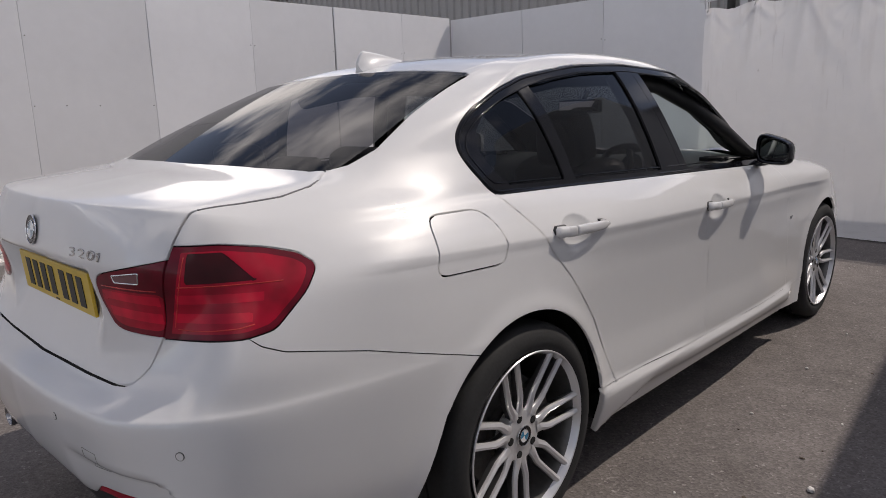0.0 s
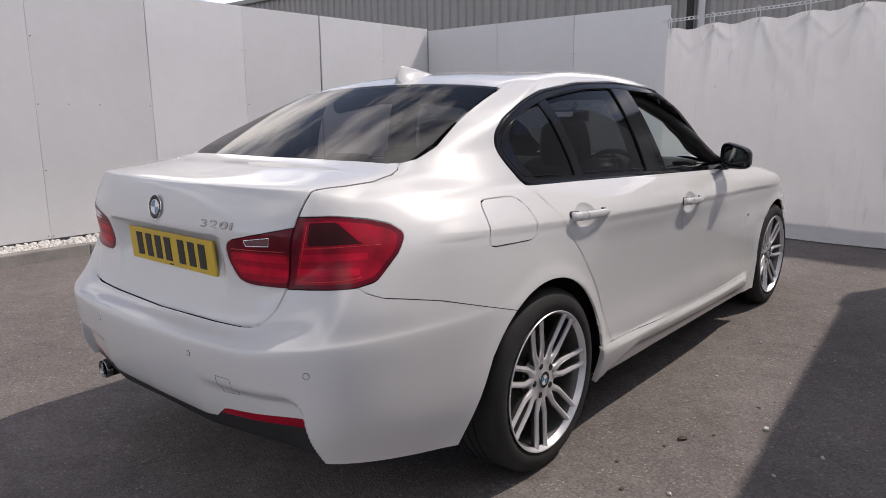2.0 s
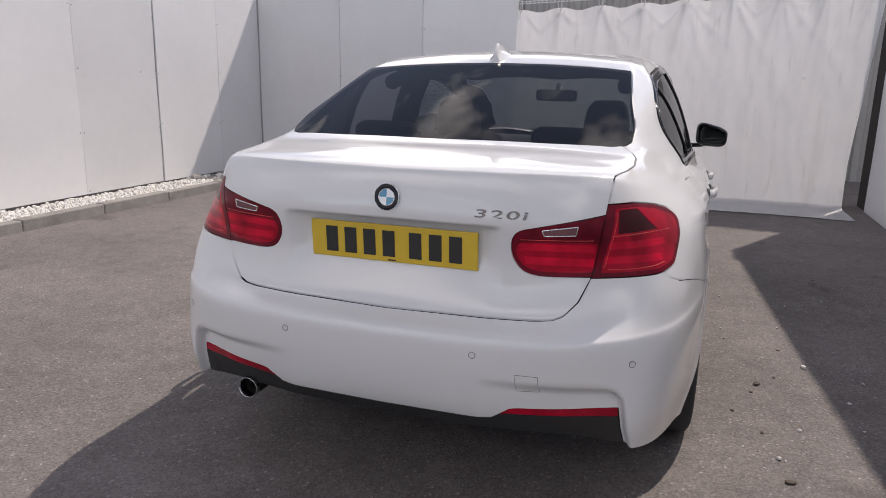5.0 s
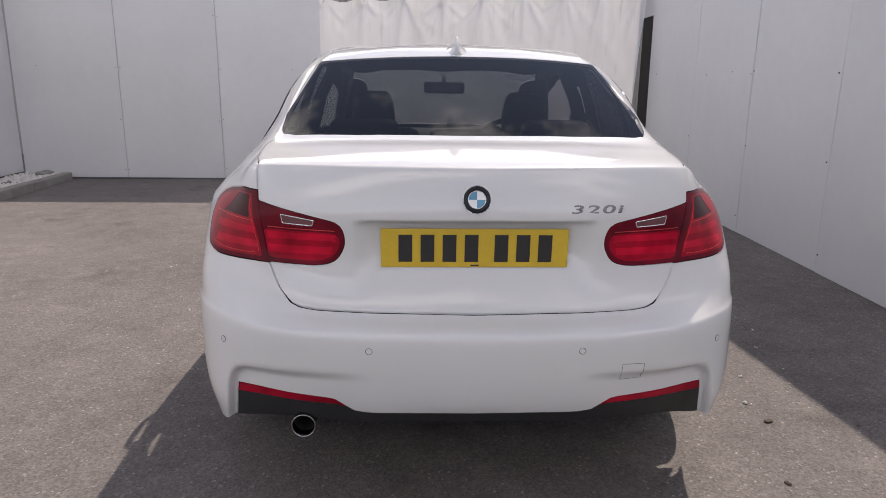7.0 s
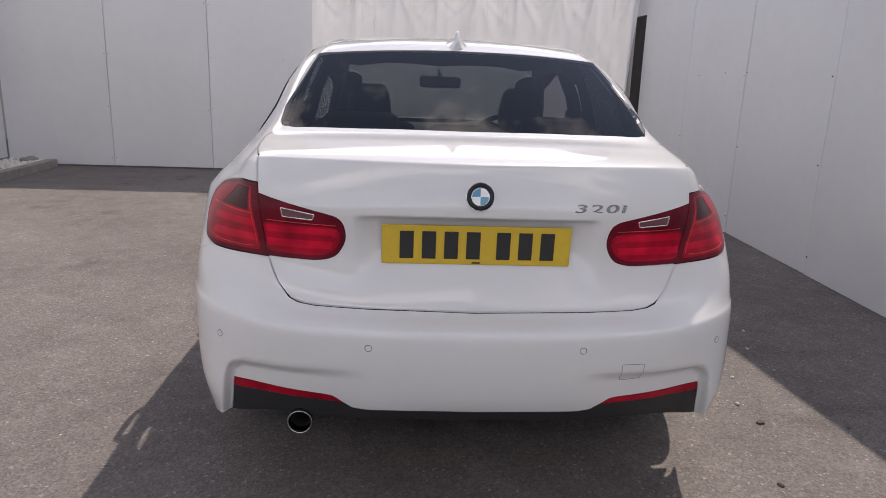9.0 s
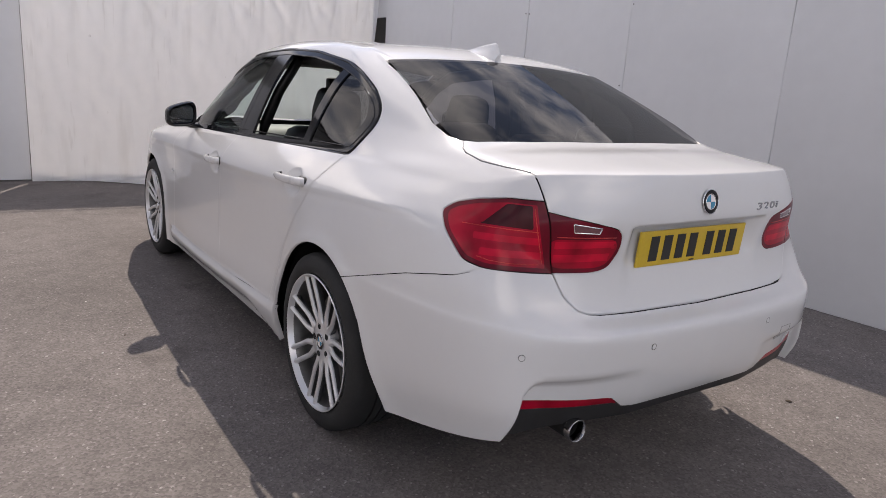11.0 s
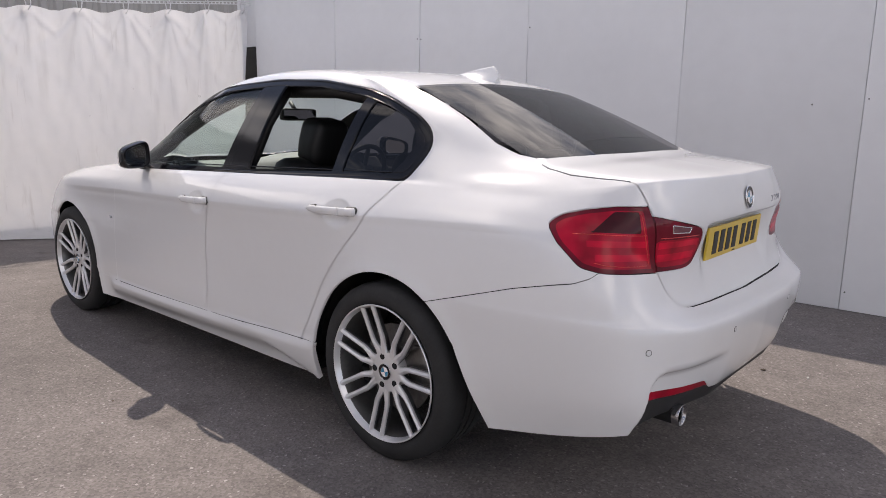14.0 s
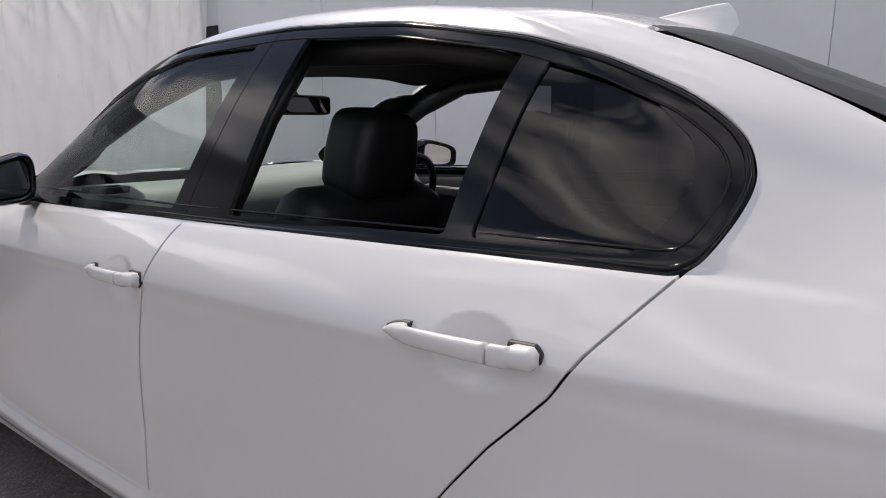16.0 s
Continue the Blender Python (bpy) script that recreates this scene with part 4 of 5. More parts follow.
def reflector_field(x, y, z):
    low = np.interp(x, [0.34, 0.373, 0.60, 0.69], [0.396, 0.408, 0.417, 0.420])
    return np.maximum(np.maximum(low - z, 0.352 - x), z - skirt_line(x) + 0.001)


shell.region("rear_bumper", bumper_field, ["rear_quarter"], 0.003)
shell.region("diffuser", diffuser_field, ["rear_bumper"], 0.003)
shell.region("reflector", reflector_field, ["diffuser"], 0.002)

# doors, sill, wings, bonnet, front bumper
REAR_EDGE = ([0.30, 0.355, 0.53, 0.60, 0.675, 0.757, 0.80, 0.85, 0.917, 1.03], [0.472, 0.452, 0.362, 0.328, 0.272, 0.206, 0.165, 0.119, 0.076, -0.018])
MID_EDGE = ([0.30, 0.35, 0.45, 0.55, 0.65, 0.73, 0.85, 0.95, 0.99], [1.145, 1.148, 1.158, 1.168, 1.167, 1.155, 1.108, 1.072, 1.056])
FRONT_EDGE = ([0.28, 0.45, 0.62, 0.80, 0.95], [2.15, 2.17, 2.165, 2.11, 2.0])
shell.region("rear_door", lambda x, y, z: np.maximum.reduce([np.interp(z, *REAR_EDGE) - y, y - np.interp(z, *MID_EDGE), 2.4 * (door_sill(y) - z), z - belt(y) - 0.02, 0.6 - x]), ["rear_quarter"], 0.0058)
shell.region("front_door", lambda x, y, z: np.maximum.reduce([np.interp(z, *MID_EDGE) - y, y - np.interp(z, *FRONT_EDGE), 2.4 * (door_sill(y) - z), z - belt(y) - 0.02, 0.6 - x]), ["rear_quarter"], 0.0058)
shell.region("sill", lambda x, y, z: np.maximum.reduce([z - door_sill(y), 0.2 - y, y - 2.6]), ["rear_quarter"], 0.0025)
shell.region("bonnet", lambda x, y, z: np.maximum.reduce([1.98 - y, y - 3.42, x - np.interp(y, [2.0, 2.3, 2.9, 3.4], [0.72, 0.745, 0.70, 0.50]), 0.80 - z]), ["rear_quarter"], 0.004)
shell.region("front_bumper", lambda x, y, z: np.maximum(3.12 - y, z - 0.66), ["rear_quarter"], 0.004)
shell.region("front_wing", lambda x, y, z: np.maximum(2.0 - y, z - 1.0), ["rear_quarter"], 0.004)
FLAP = rounded([(-.285, .998), (-.115, .997), (-.078, .963), (-.062, .91), (-.082, .853), (-.330, .860)], 0.035)


def body_panel(name, regions, material, label="", both=False, mirror=False, flange=0.010, offset=0.0, parent=None):
    bm, normals = shell.take(regions, mirror=mirror, both=both, flange=flange, offset=offset)
    ob = part(name, bm, material, parent or car, label, normals=normals)
    return ob


# inner black skin seen through the joints; everything but glass and openings
SKIN = [n for n in shell.names if n not in ("opening", "front_pane", "rear_pane", "quarter_pane", "rear_window", "windscreen")]
body_panel("inner_skin", SKIN, LINER, "black inner body skin", both=True, flange=0, offset=-0.012)

# the fuel flap is on the right flank alone, so the left quarter is taken first
left_quarter = body_panel("rear_quarter", ["rear_quarter"], PAINT, mirror=True)
shell.region("fuel_flap", lambda x, y, z: np.maximum(polygon_field(y, z, FLAP), 0.6 - x), ["rear_quarter"], 0.0045)
right_quarter = body_panel("rear_quarter", ["rear_quarter"], PAINT)
body_panel("fuel_flap", ["fuel_flap"], PAINT, "white fuel filler flap", parent=right_quarter)

body_panel("roof", ["roof"], PAINT, both=True)
boot = body_panel("boot_lid", ["boot_lid"], PAINT, "white boot lid with a raised rear edge", both=True)
rear_bumper = body_panel("rear_bumper", ["rear_bumper"], PAINT, "white sports rear bumper", both=True)
diffuser = body_panel("diffuser", ["diffuser"], PLASTIC, "black plastic diffuser", both=True, flange=0.03)
body_panel("bonnet", ["bonnet"], PAINT, both=True)
body_panel("front_bumper", ["front_bumper"], PAINT, both=True)
doors = {}
for mirror in (False, True):
    body_panel("reflector", ["reflector"], RED, "long red reflector", mirror=mirror, parent=rear_bumper)
    body_panel("front_wing", ["front_wing"], PAINT, mirror=mirror)
    body_panel("sill", ["sill"], PAINT, "white side skirt", mirror=mirror, flange=0.02)
    doors["rear", mirror] = body_panel("rear_door", ["rear_door"], PAINT, mirror=mirror)
    doors["front", mirror] = body_panel("front_door", ["front_door"], PAINT, mirror=mirror)
    body_panel("window_frame", ["window_surround"], GLOSS_BLACK, "gloss black window surround", mirror=mirror, parent=doors["rear", mirror])
    body_panel("window_frame", ["front_door_frame"], GLOSS_BLACK, "gloss black window surround", mirror=mirror, parent=doors["front", mirror])
    body_panel("quarter_pane", ["quarter_pane"], TINT, "dark tinted quarter glass", mirror=mirror, flange=0, offset=-0.006, parent=doors["rear", mirror])
# raised beads round the side glass
def trim_bead(mirror, inset, radius, parent):
    sd = -1 if mirror else 1
    pts = []
    c = Vector((0.95, 1.19))
    prev = None
    q = [Vector(p) for p in DLO]
    n = len(q)
    for i in range(n):
        t = (q[(i + 1) % n] - q[i - 1]).normalized()
        nrm = Vector((-t.y, t.x))
        if nrm.dot(c - q[i]) < 0:
            nrm = -nrm
        p = q[i] + nrm * inset
        if prev and (p - prev).length < 0.012:
            continue
        prev = p
        hit = TREE.ray_cast(Vector((2.0, p.x, p.y)), Vector((-1, 0, 0)))[0]
        if hit:
            pts.append((sd * (hit.x - 0.0005), p.x, p.y))
    return part("trim_bead", tube(pts, radius, 8, closed=True), GLOSS_BLACK, parent)


import mathutils.bvhtree

TREE = mathutils.bvhtree.BVHTree.FromBMesh(shell.bm)
for mirror in (False, True):
    trim_bead(mirror, 0.008, 0.0045, doors["front", mirror])
    trim_bead(mirror, 0.030, 0.0026, doors["front", mirror])
# the left rear and right front windows are wound down
body_panel("window_pane", ["rear_pane"], TINT, "dark tinted window", flange=0, offset=-0.008, parent=doors["rear", False])
body_panel("window_pane", ["front_pane"], CLEAR, "clear window", mirror=True, flange=0, offset=-0.008, parent=doors["front", True])


def rear_window():
    """The rear window, evenly curved so that it mirrors without ripples."""
    bm = shell.take(["rear_window"], both=True, flange=0, offset=-0.002)[0]
    p = np.array([v.co for v in bm.verts])
    terms = np.stack([np.ones(len(p)), p[:, 1], p[:, 1] ** 2, p[:, 0] ** 2], axis=1)
    level = terms @ np.linalg.lstsq(terms, p[:, 2], rcond=None)[0]
    for v, z in zip(bm.verts, level):
        v.co.z = z
    curve = [Vector((0.28 * v.co.x, 0.06 * (v.co.y + 0.16) - 0.415, 0.905)).normalized() for v in bm.verts]
    part("rear_window", bm, REAR_TINT, car, "dark tinted rear window", normals=curve)


rear_window()
body_panel("windscreen", ["windscreen"], CLEAR, "clear windscreen", both=True, flange=0, offset=-0.002)

def flank_x(y, z):
    hit = TREE.ray_cast(Vector((2.0, y, z)), Vector((-1, 0, 0)))[0]
    return hit.x if hit else 0.88


def tail_y(x, z):
    hit = TREE.ray_cast(Vector((abs(x), -2.0, z)), Vector((0, 1, 0)))[0]
    return hit.y if hit else -0.95


def roof_z(x, y):
    hit = TREE.ray_cast(Vector((abs(x), y, 3.0)), Vector((0, 0, -1)))[0]
    return hit.z if hit else 1.4


# ---- tail lamps: a moulded lens in zones ----
def lamp_u(x, y):
    return (x - 0.604) + (y + 0.835)


def strip(u, z, a, b):
    """Below zero in a band about the line z(u) from a to b: points (u, low, high)."""
    us = [p[0] for p in a]
    return np.maximum(np.interp(u, us, [p[1] for p in a]) - z, z - np.interp(u, us, [p[2] for p in a])) if b is None else np.maximum(np.maximum(np.interp(u, us, [p[1] for p in a]) - z, z - np.interp(u, us, [p[2] for p in a])), np.maximum(b[0] - u, u - b[1]))


def seam_u(z):
    return np.interp(z, [.80, .99], [-.052, .004])


LAMP_INSET = rounded([(-.03, .981), (.12, .981), (.245, .968), (.33, .952), (.372, .934), (.352, .893), (.272, .832), (.195, .818), (-.10, .806)], 0.02)
DARK_WINDOW = rounded([(.030, .978), (.130, .977), (.225, .918), (.018, .915)], 0.006)
shell.region("outer_panel", lambda x, y, z: np.maximum(polygon_field(lamp_u(x, y), z, LAMP_INSET), seam_u(z) + 0.012 - lamp_u(x, y)), ["outer_lamp"])
shell.region("outer_dark", lambda x, y, z: polygon_field(lamp_u(x, y), z, DARK_WINDOW), ["outer_panel"])
OUTER_PANEL_EDGE = [(-.012, .819), (.03, .818), (.10, .8205), (.18, .826), (.23, .834)]
shell.region("outer_bar", lambda x, y, z: np.minimum(strip(lamp_u(x, y), z, [(-.05, .872, .892), (.4, .880, .896)], (-.012, .25)), strip(lamp_u(x, y), z, [(-.05, .832, .852), (.4, .842, .860)], (-.022, .22))), ["outer_panel"])
REVERSE = rounded([(.532, .935), (.440, .921), (.446, .906), (.528, .911)], 0.003)
shell.region("reverse_lens", lambda x, y, z: polygon_field(x, z, REVERSE), ["inner_lamp"])
INNER_INSET = rounded([(.590, .892), (.378, .886), (.368, .853), (.393, .815), (.433, .804), (.582, .810)], 0.025)
shell.region("inner_panel", lambda x, y, z: polygon_field(x, z, INNER_INSET), ["inner_lamp"])
shell.region("inner_bar", lambda x, y, z: np.minimum(strip(x, z, [(.3, .862, .880), (.6, .866, .886)], (.385, .575)), strip(x, z, [(.3, .822, .844), (.6, .826, .848)], (.395, .575))), ["inner_panel"])


def corner_line(name, line, radius, material, parent, label, mirror):
    """A thin bead laid round the corner lamp through points (u, z)."""
    pts = []
    for (ua, za), (ub, zb) in zip(line, line[1:]):
        for k in range(12):
            u, z = ua + (ub - ua) * k / 12, za + (zb - za) * k / 12
            hit = TREE.ray_cast(Vector((1.5, u - 0.231 - 1.5, z)), Vector((-1, 1, 0)).normalized())[0]
            if hit:
                pts.append(((-1 if mirror else 1) * hit.x, hit.y, hit.z))
    part(name, tube(pts, radius, 6), material, parent, label)


def tail_line(name, line, radius, material, parent, label, mirror, closed=True):
    """A thin bead laid on the tail through points (x, z)."""
    pts = []
    for (xa, za), (xb, zb) in zip(line, line[1:] + (line[:1] if closed else [])):
        n = max(1, int(math.hypot(xb - xa, zb - za) / 0.012))
        for k in range(n):
            x, z = xa + (xb - xa) * k / n, za + (zb - za) * k / n
            pts.append(((-1 if mirror else 1) * x, tail_y(x, z) - 0.0004, z))
    part(name, tube(pts, radius, 6, closed=closed), material, parent, label)


for mirror in (False, True):
    ol = body_panel("outer_tail_lamp", ["outer_lamp"], RED_DARK, "dark red outer tail lamp", mirror=mirror, flange=0.012)
    body_panel("red_panel", ["outer_panel"], RED, "red lens panel", mirror=mirror, flange=0.003, parent=ol)
    body_panel("smoked_window", ["outer_dark"], RED_SMOKE, "dark smoked red window", mirror=mirror, flange=0.004, offset=-0.001, parent=ol)
    for line in ([(-.004, .9090), (.33, .9130)], [(float(seam_u(z)) + 0.022, z) for z in (.822, .86, .90, .94, .974)], OUTER_PANEL_EDGE):
        corner_line("light_guide", line, 0.0012, AMBER, ol, "thin orange-red light guide", mirror)
    body_panel("light_bar", ["outer_bar"], RED_BRIGHT, "bright red light bars", mirror=mirror, flange=0.004, offset=0.0005, parent=ol)
    il = body_panel("inner_tail_lamp", ["inner_lamp"], RED_DARK, "dark red inner tail lamp", mirror=mirror, flange=0.012)
    body_panel("red_panel", ["inner_panel"], RED, "red lens panel", mirror=mirror, flange=0.003, parent=il)
    body_panel("light_bar", ["inner_bar"], RED_BRIGHT, "bright red light bars", mirror=mirror, flange=0.004, offset=0.0005, parent=il)
    tail_line("reverse_frame", REVERSE, 0.0017, CHROME, il, "silver reversing lamp frame", mirror)
    tail_line("light_guide", [(.384, .8925), (.585, .8985)], 0.0012, AMBER, il, "thin orange-red light guide", mirror, False)
    body_panel("reverse_lens", ["reverse_lens"], CLEAR_LAMP, "clear reversing lamp", mirror=mirror, flange=0.004, parent=il)


# ---- fittings laid on the body ----
def door_handle(parent, y0, y1, zc, side):
    """A body-coloured pull: a bowed bar with a lock cap at its rear end."""
    root = tagged(empty("door_handle", car), "white door pull handle with a lock cap")
    n = 22
    xe = flank_x(y0 - 0.02, zc)
    xf = flank_x(y1 + 0.02, zc)

    def bar(ta, tb, seal=False):
        bm = bmesh.new()
        rings = []
        for i in range(n + 1):
            t = ta + (tb - ta) * i / n
            y = y0 + (y1 - y0) * t
            z = zc + 0.004 - 0.006 * t
            base = xe + (xf - xe) * t
            edge = min(1.0, max(0.0, 1 - t) / 0.10) ** 0.5 if t > 0.9 else 1.0
            h = (0.0165 - 0.0035 * t) * (0.35 + 0.65 * edge) * min(1.0, 0.45 + (t / 0.06)) 
            out = base + 0.014 + 0.018 * math.sin(math.pi * min(1, t * 0.95 + 0.08)) ** 0.7
            inn = base - 0.012 if (t < 0.14 or t > 0.86) else base + 0.012
            if seal:
                h, out, inn = h + 0.0022, base + 0.0045, base - 0.012
            ring = []
            for k in range(14):
                a = math.tau * k / 14
                c, s2 = math.cos(a), math.sin(a)
                ex = math.copysign(abs(c) ** 0.7, c)
                ez = math.copysign(abs(s2) ** 0.7, s2)
                ring.append(bm.verts.new((side * ((out + inn) / 2 + ex * (out - inn) / 2), y, z + ez * h)))
            rings.append(ring)
        for r, q in zip(rings, rings[1:]):
            for k in range(14):
                bm.faces.new((r[k], r[(k + 1) % 14], q[(k + 1) % 14], q[k]))
        bm.faces.new(rings[0][::-1])
        bm.faces.new(rings[-1])
        bmesh.ops.recalc_face_normals(bm, faces=bm.faces)
        return bm

    part("lock_cap", bar(0.0, 0.255), PAINT, root)
    part("grip", bar(0.272, 1.0), PAINT, root)
    part("seal", bar(-0.010, 0.19, True), PLASTIC, root, "black rubber seal")
    part("seal", bar(0.84, 1.008, True), PLASTIC, root, "black rubber seal")
    return root


for mirror in (False, True):
    sd = -1 if mirror else 1
    door_handle(doors["rear", mirror], 0.132, 0.392, 0.898, sd)
    door_handle(doors["front", mirror], 1.112, 1.345, 0.852, sd)


def door_mirror(side):
    root = tagged(empty("door_mirror", car), "black door mirror with a white cap")
    cx, cy, cz = 0.912, 1.755, 1.030

    def outline(c, s2):
        """The mirror head's rounded, slightly tapered outline."""
        px = math.copysign(abs(c) ** 0.55, c)
        pz = math.copysign(abs(s2) ** 0.55, s2)
        return px, pz * (1.0 - (0.34 * px if pz > 0 else -0.02 * px)) - 0.06

    def hull(rings, flip):
        bm = bmesh.new()
        loops = []
        for y, rx, rz in rings:
            loop = []
            for k in range(40):
                a = math.tau * k / 40
                px, pz = outline(math.cos(a), math.sin(a))
                loop.append(bm.verts.new((side * (cx + rx * px), cy + y - 0.033 * px, cz + rz * pz)))
            loops.append(loop)
        for r, q in zip(loops, loops[1:]):
            for k in range(40):
                bm.faces.new((r[k], r[(k + 1) % 40], q[(k + 1) % 40], q[k]))
        if flip:
            bm.faces.new(loops[-1])
        bmesh.ops.recalc_face_normals(bm, faces=bm.faces)
        return bm

    part("housing", sharp(hull([(0.0, 0.067, 0.045), (-0.022, 0.070, 0.048), (-0.030, 0.075, 0.053), (-0.030, 0.081, 0.058), (-0.020, 0.085, 0.062), (0.015, 0.087, 0.063), (0.02, 0.085, 0.061)], False), 45), GLOSS_BLACK, root, "gloss black mirror housing")
    part("cap", hull([(0.016, 0.0875, 0.0635), (0.035, 0.085, 0.062), (0.058, 0.075, 0.054), (0.073, 0.055, 0.040), (0.080, 0.028, 0.020), (0.081, 0.004, 0.003)], True), PAINT, root, "white mirror cap")
    bm = bmesh.new()
    tilt = radians(23)
    ring = []
    for k in range(40):
        a = math.tau * k / 40
        px, pz = outline(math.cos(a), math.sin(a))
        ring.append(bm.verts.new((side * (cx + 0.066 * px), cy - 0.016 - 0.066 * px * math.sin(tilt), cz + 0.044 * pz)))
    f = bm.faces.new(ring)
    f.normal_update()
    if f.normal.y > 0:
        f.normal_flip()
    part("mirror_glass", bm, MIRROR, root, "mirror glass", smooth=False)
    bm = bmesh.new()
    box(bm, (cx - 0.055, cy + 0.024, cz - 0.038), (cx + 0.055, cy + 0.045, cz + 0.034), 0.01)
    if side < 0:
        bmesh.ops.scale(bm, vec=(-1, 1, 1), verts=bm.verts)
        bmesh.ops.reverse_faces(bm, faces=bm.faces)
    part("backing", bm, LINER, root, smooth=False)
    stem = tube([(side * 0.765, 1.90, 0.962), (side * 0.80, 1.86, 0.958), (side * 0.85, 1.80, 0.966), (side * 0.88, 1.775, 0.978)], 0.024, 10, flat=0.6)
    part("stem", stem, GLOSS_BLACK, root)
    return root


door_mirror(1)
door_mirror(-1)


def deck_seam(sd):
    """The dark joint along the boot lid's side edge, up to the rear window."""
    pts = []
    for k in range(24):
        y = -0.785 + 0.30 * k / 23
        x = float(np.interp(y, [-0.79, -0.7, -0.6, -0.52, -0.48], [0.607, 0.628, 0.642, 0.640, 0.625]))
        pts.append((sd * x, y, roof_z(x, y) - 0.0006))
    part("deck_seam", tube(pts, 0.0026, 6), CABIN_GREY, car, "grey sealed joint beside the boot lid")


deck_seam(1)
deck_seam(-1)


def shark_fin():
    bm = bmesh.new()
    n, m = 24, 16
    y0, y1 = 0.182, 0.40
    rings = []
    for i in range(n + 1):
        t = i / n
        y = y0 + (y1 - y0) * t
        h = 0.076 * (1 - t) ** 1.05 * min(1.0, (t + 0.02) / 0.15) ** 0.5 + 0.002
        foot = 0.047 * math.sin(math.pi * (0.10 + 0.90 * t)) ** 0.55 if t < 1 else 0.004
        ring = []
        for k in range(m + 1):
            q = 2 * k / m - 1
            up = 1 - abs(q) ** 2.2
            half = math.copysign(1, q) * (0.007 * min(1, abs(q) * 3) * (1 - t * 0.4) + (foot - 0.007) * abs(q) ** 5)
            ring.append(bm.verts.new((half, y - 0.012 * up * (1 - t), roof_z(0, y) - 0.003 + h * up)))
        rings.append(ring)
    for r, q in zip(rings, rings[1:]):
        for k in range(m):
            bm.faces.new((r[k], q[k], q[k + 1], r[k + 1]))
    bm.faces.new(rings[0])
    bmesh.ops.recalc_face_normals(bm, faces=bm.faces)
    return part("aerial_fin", sharp(bm, 60), PAINT, car, "white shark-fin aerial")


shark_fin()


def number_plate():
    root = tagged(empty("number_plate", car), "yellow rear number plate with dark bars")
    root.matrix_world = pose(0, -0.897, 0.842, 4, 0, 0)
    bm = bmesh.new()
    box(bm, (-0.2605, -0.004, -0.0555), (0.2605, 0.004, 0.0555), 0.002)
    part("plate", bm, YELLOW, root, smooth=False)
    x = -0.2175
    for k in range(7):
        bm = bmesh.new()
        box(bm, (x + 0.006, -0.0056, -0.039), (x + 0.044, -0.0038, 0.039))
        part("bar", bm, INK, root, smooth=False)
        x += 0.061 + (0.022 if k == 3 else 0)
    bm = bmesh.new()
    box(bm, (-0.012, -0.0052, -0.0515), (0.012, -0.0038, -0.0475))
    part("bar", bm, INK, root, smooth=False)


number_plate()


def roundel(parent, m, radius, name="badge"):
    """A round badge: dark ring, bright rims and four quarters in blue and white, facing -y."""
    root = parent
    if name:
        root = tagged(empty(name, parent), "round blue and white badge")
        root.matrix_world = m
    ring = lathe([(0.0, 0.98), (-0.07, 1.0), (-0.10, 0.97), (-0.10, 0.63), (-0.06, 0.60), (0, 0.6)], "y", 40)
    bmesh.ops.scale(ring, vec=(radius,) * 3, verts=ring.verts)
    part("ring", ring, GLOSS_BLACK, root, "black badge ring")
    for r in (1.0, 0.63):
        rim = lathe([(-0.05, r - 0.035), (-0.12, r - 0.03), (-0.12, r + 0.02), (-0.05, r + 0.03)], "y", 40)
        bmesh.ops.scale(rim, vec=(radius,) * 3, verts=rim.verts)
        part("rim", rim, CHROME, root)
    for k in range(4):
        bm = bmesh.new()
        pts = [bm.verts.new((0, -0.105 * radius, 0))]
        for i in range(9):
            a = math.pi / 2 * (k + i / 8)
            pts.append(bm.verts.new((0.6 * radius * math.cos(a), -0.095 * radius, 0.6 * radius * math.sin(a))))
        bm.faces.new(pts)
        part("quarter", bm, BADGE_BLUE if k % 2 else BADGE_WHITE, root, smooth=False)
    return root


roundel(car, pose(0, tail_y(0, 0.983) - 0.001, 0.984, -8, 0, 0), 0.0378)


def model_letters():
    cu = bpy.data.curves.new("model_number", "FONT")
    cu.body = "320i"
    cu.size = 0.040
    cu.shear = 0.12
    cu.extrude = 0.002
    cu.bevel_depth = 0.0006
    cu.space_character = 1.15
    tmp = bpy.data.objects.new("model_number", cu)
    scene.collection.objects.link(tmp)
    bpy.context.view_layer.update()
    me = bpy.data.meshes.new_from_object(tmp.evaluated_get(bpy.context.evaluated_depsgraph_get()))
    bpy.data.objects.remove(tmp)
    me.materials.clear()
    me.materials.append(BADGE_METAL)
    ob = new("model_number", me)
    w = max(v.co.x for v in me.vertices)
    h = max(v.co.y for v in me.vertices)
    for v in me.vertices:
        v.co.x *= 0.150 / w
        v.co.y *= 0.0225 / h
    ob.parent = boot
    z = 0.9475
    ob.matrix_world = Matrix.Translation((0.253, tail_y(0.33, z) - 0.005, z)) @ pose(0, 0, 0, 88, 0, 5.5)
    tagged(ob, "chrome model number")


model_letters()


def wing_badges():
    for sd in (-1, 1):
        y, z = 2.205, 0.664
        bm = box(bmesh.new(), (-0.0012, -0.014, -0.007), (0.0012, 0.014, 0.007), 0.001)
        for v in bm.verts:
            v.co.y += v.co.z * 0.8
        ob = part("wing_badge", bm, BADGE_METAL, car, "small slanted metal wing badge", smooth=False)
        ob.matrix_world = pose(sd * (flank_x(y, z) + 0.001), y, z)


wing_badges()


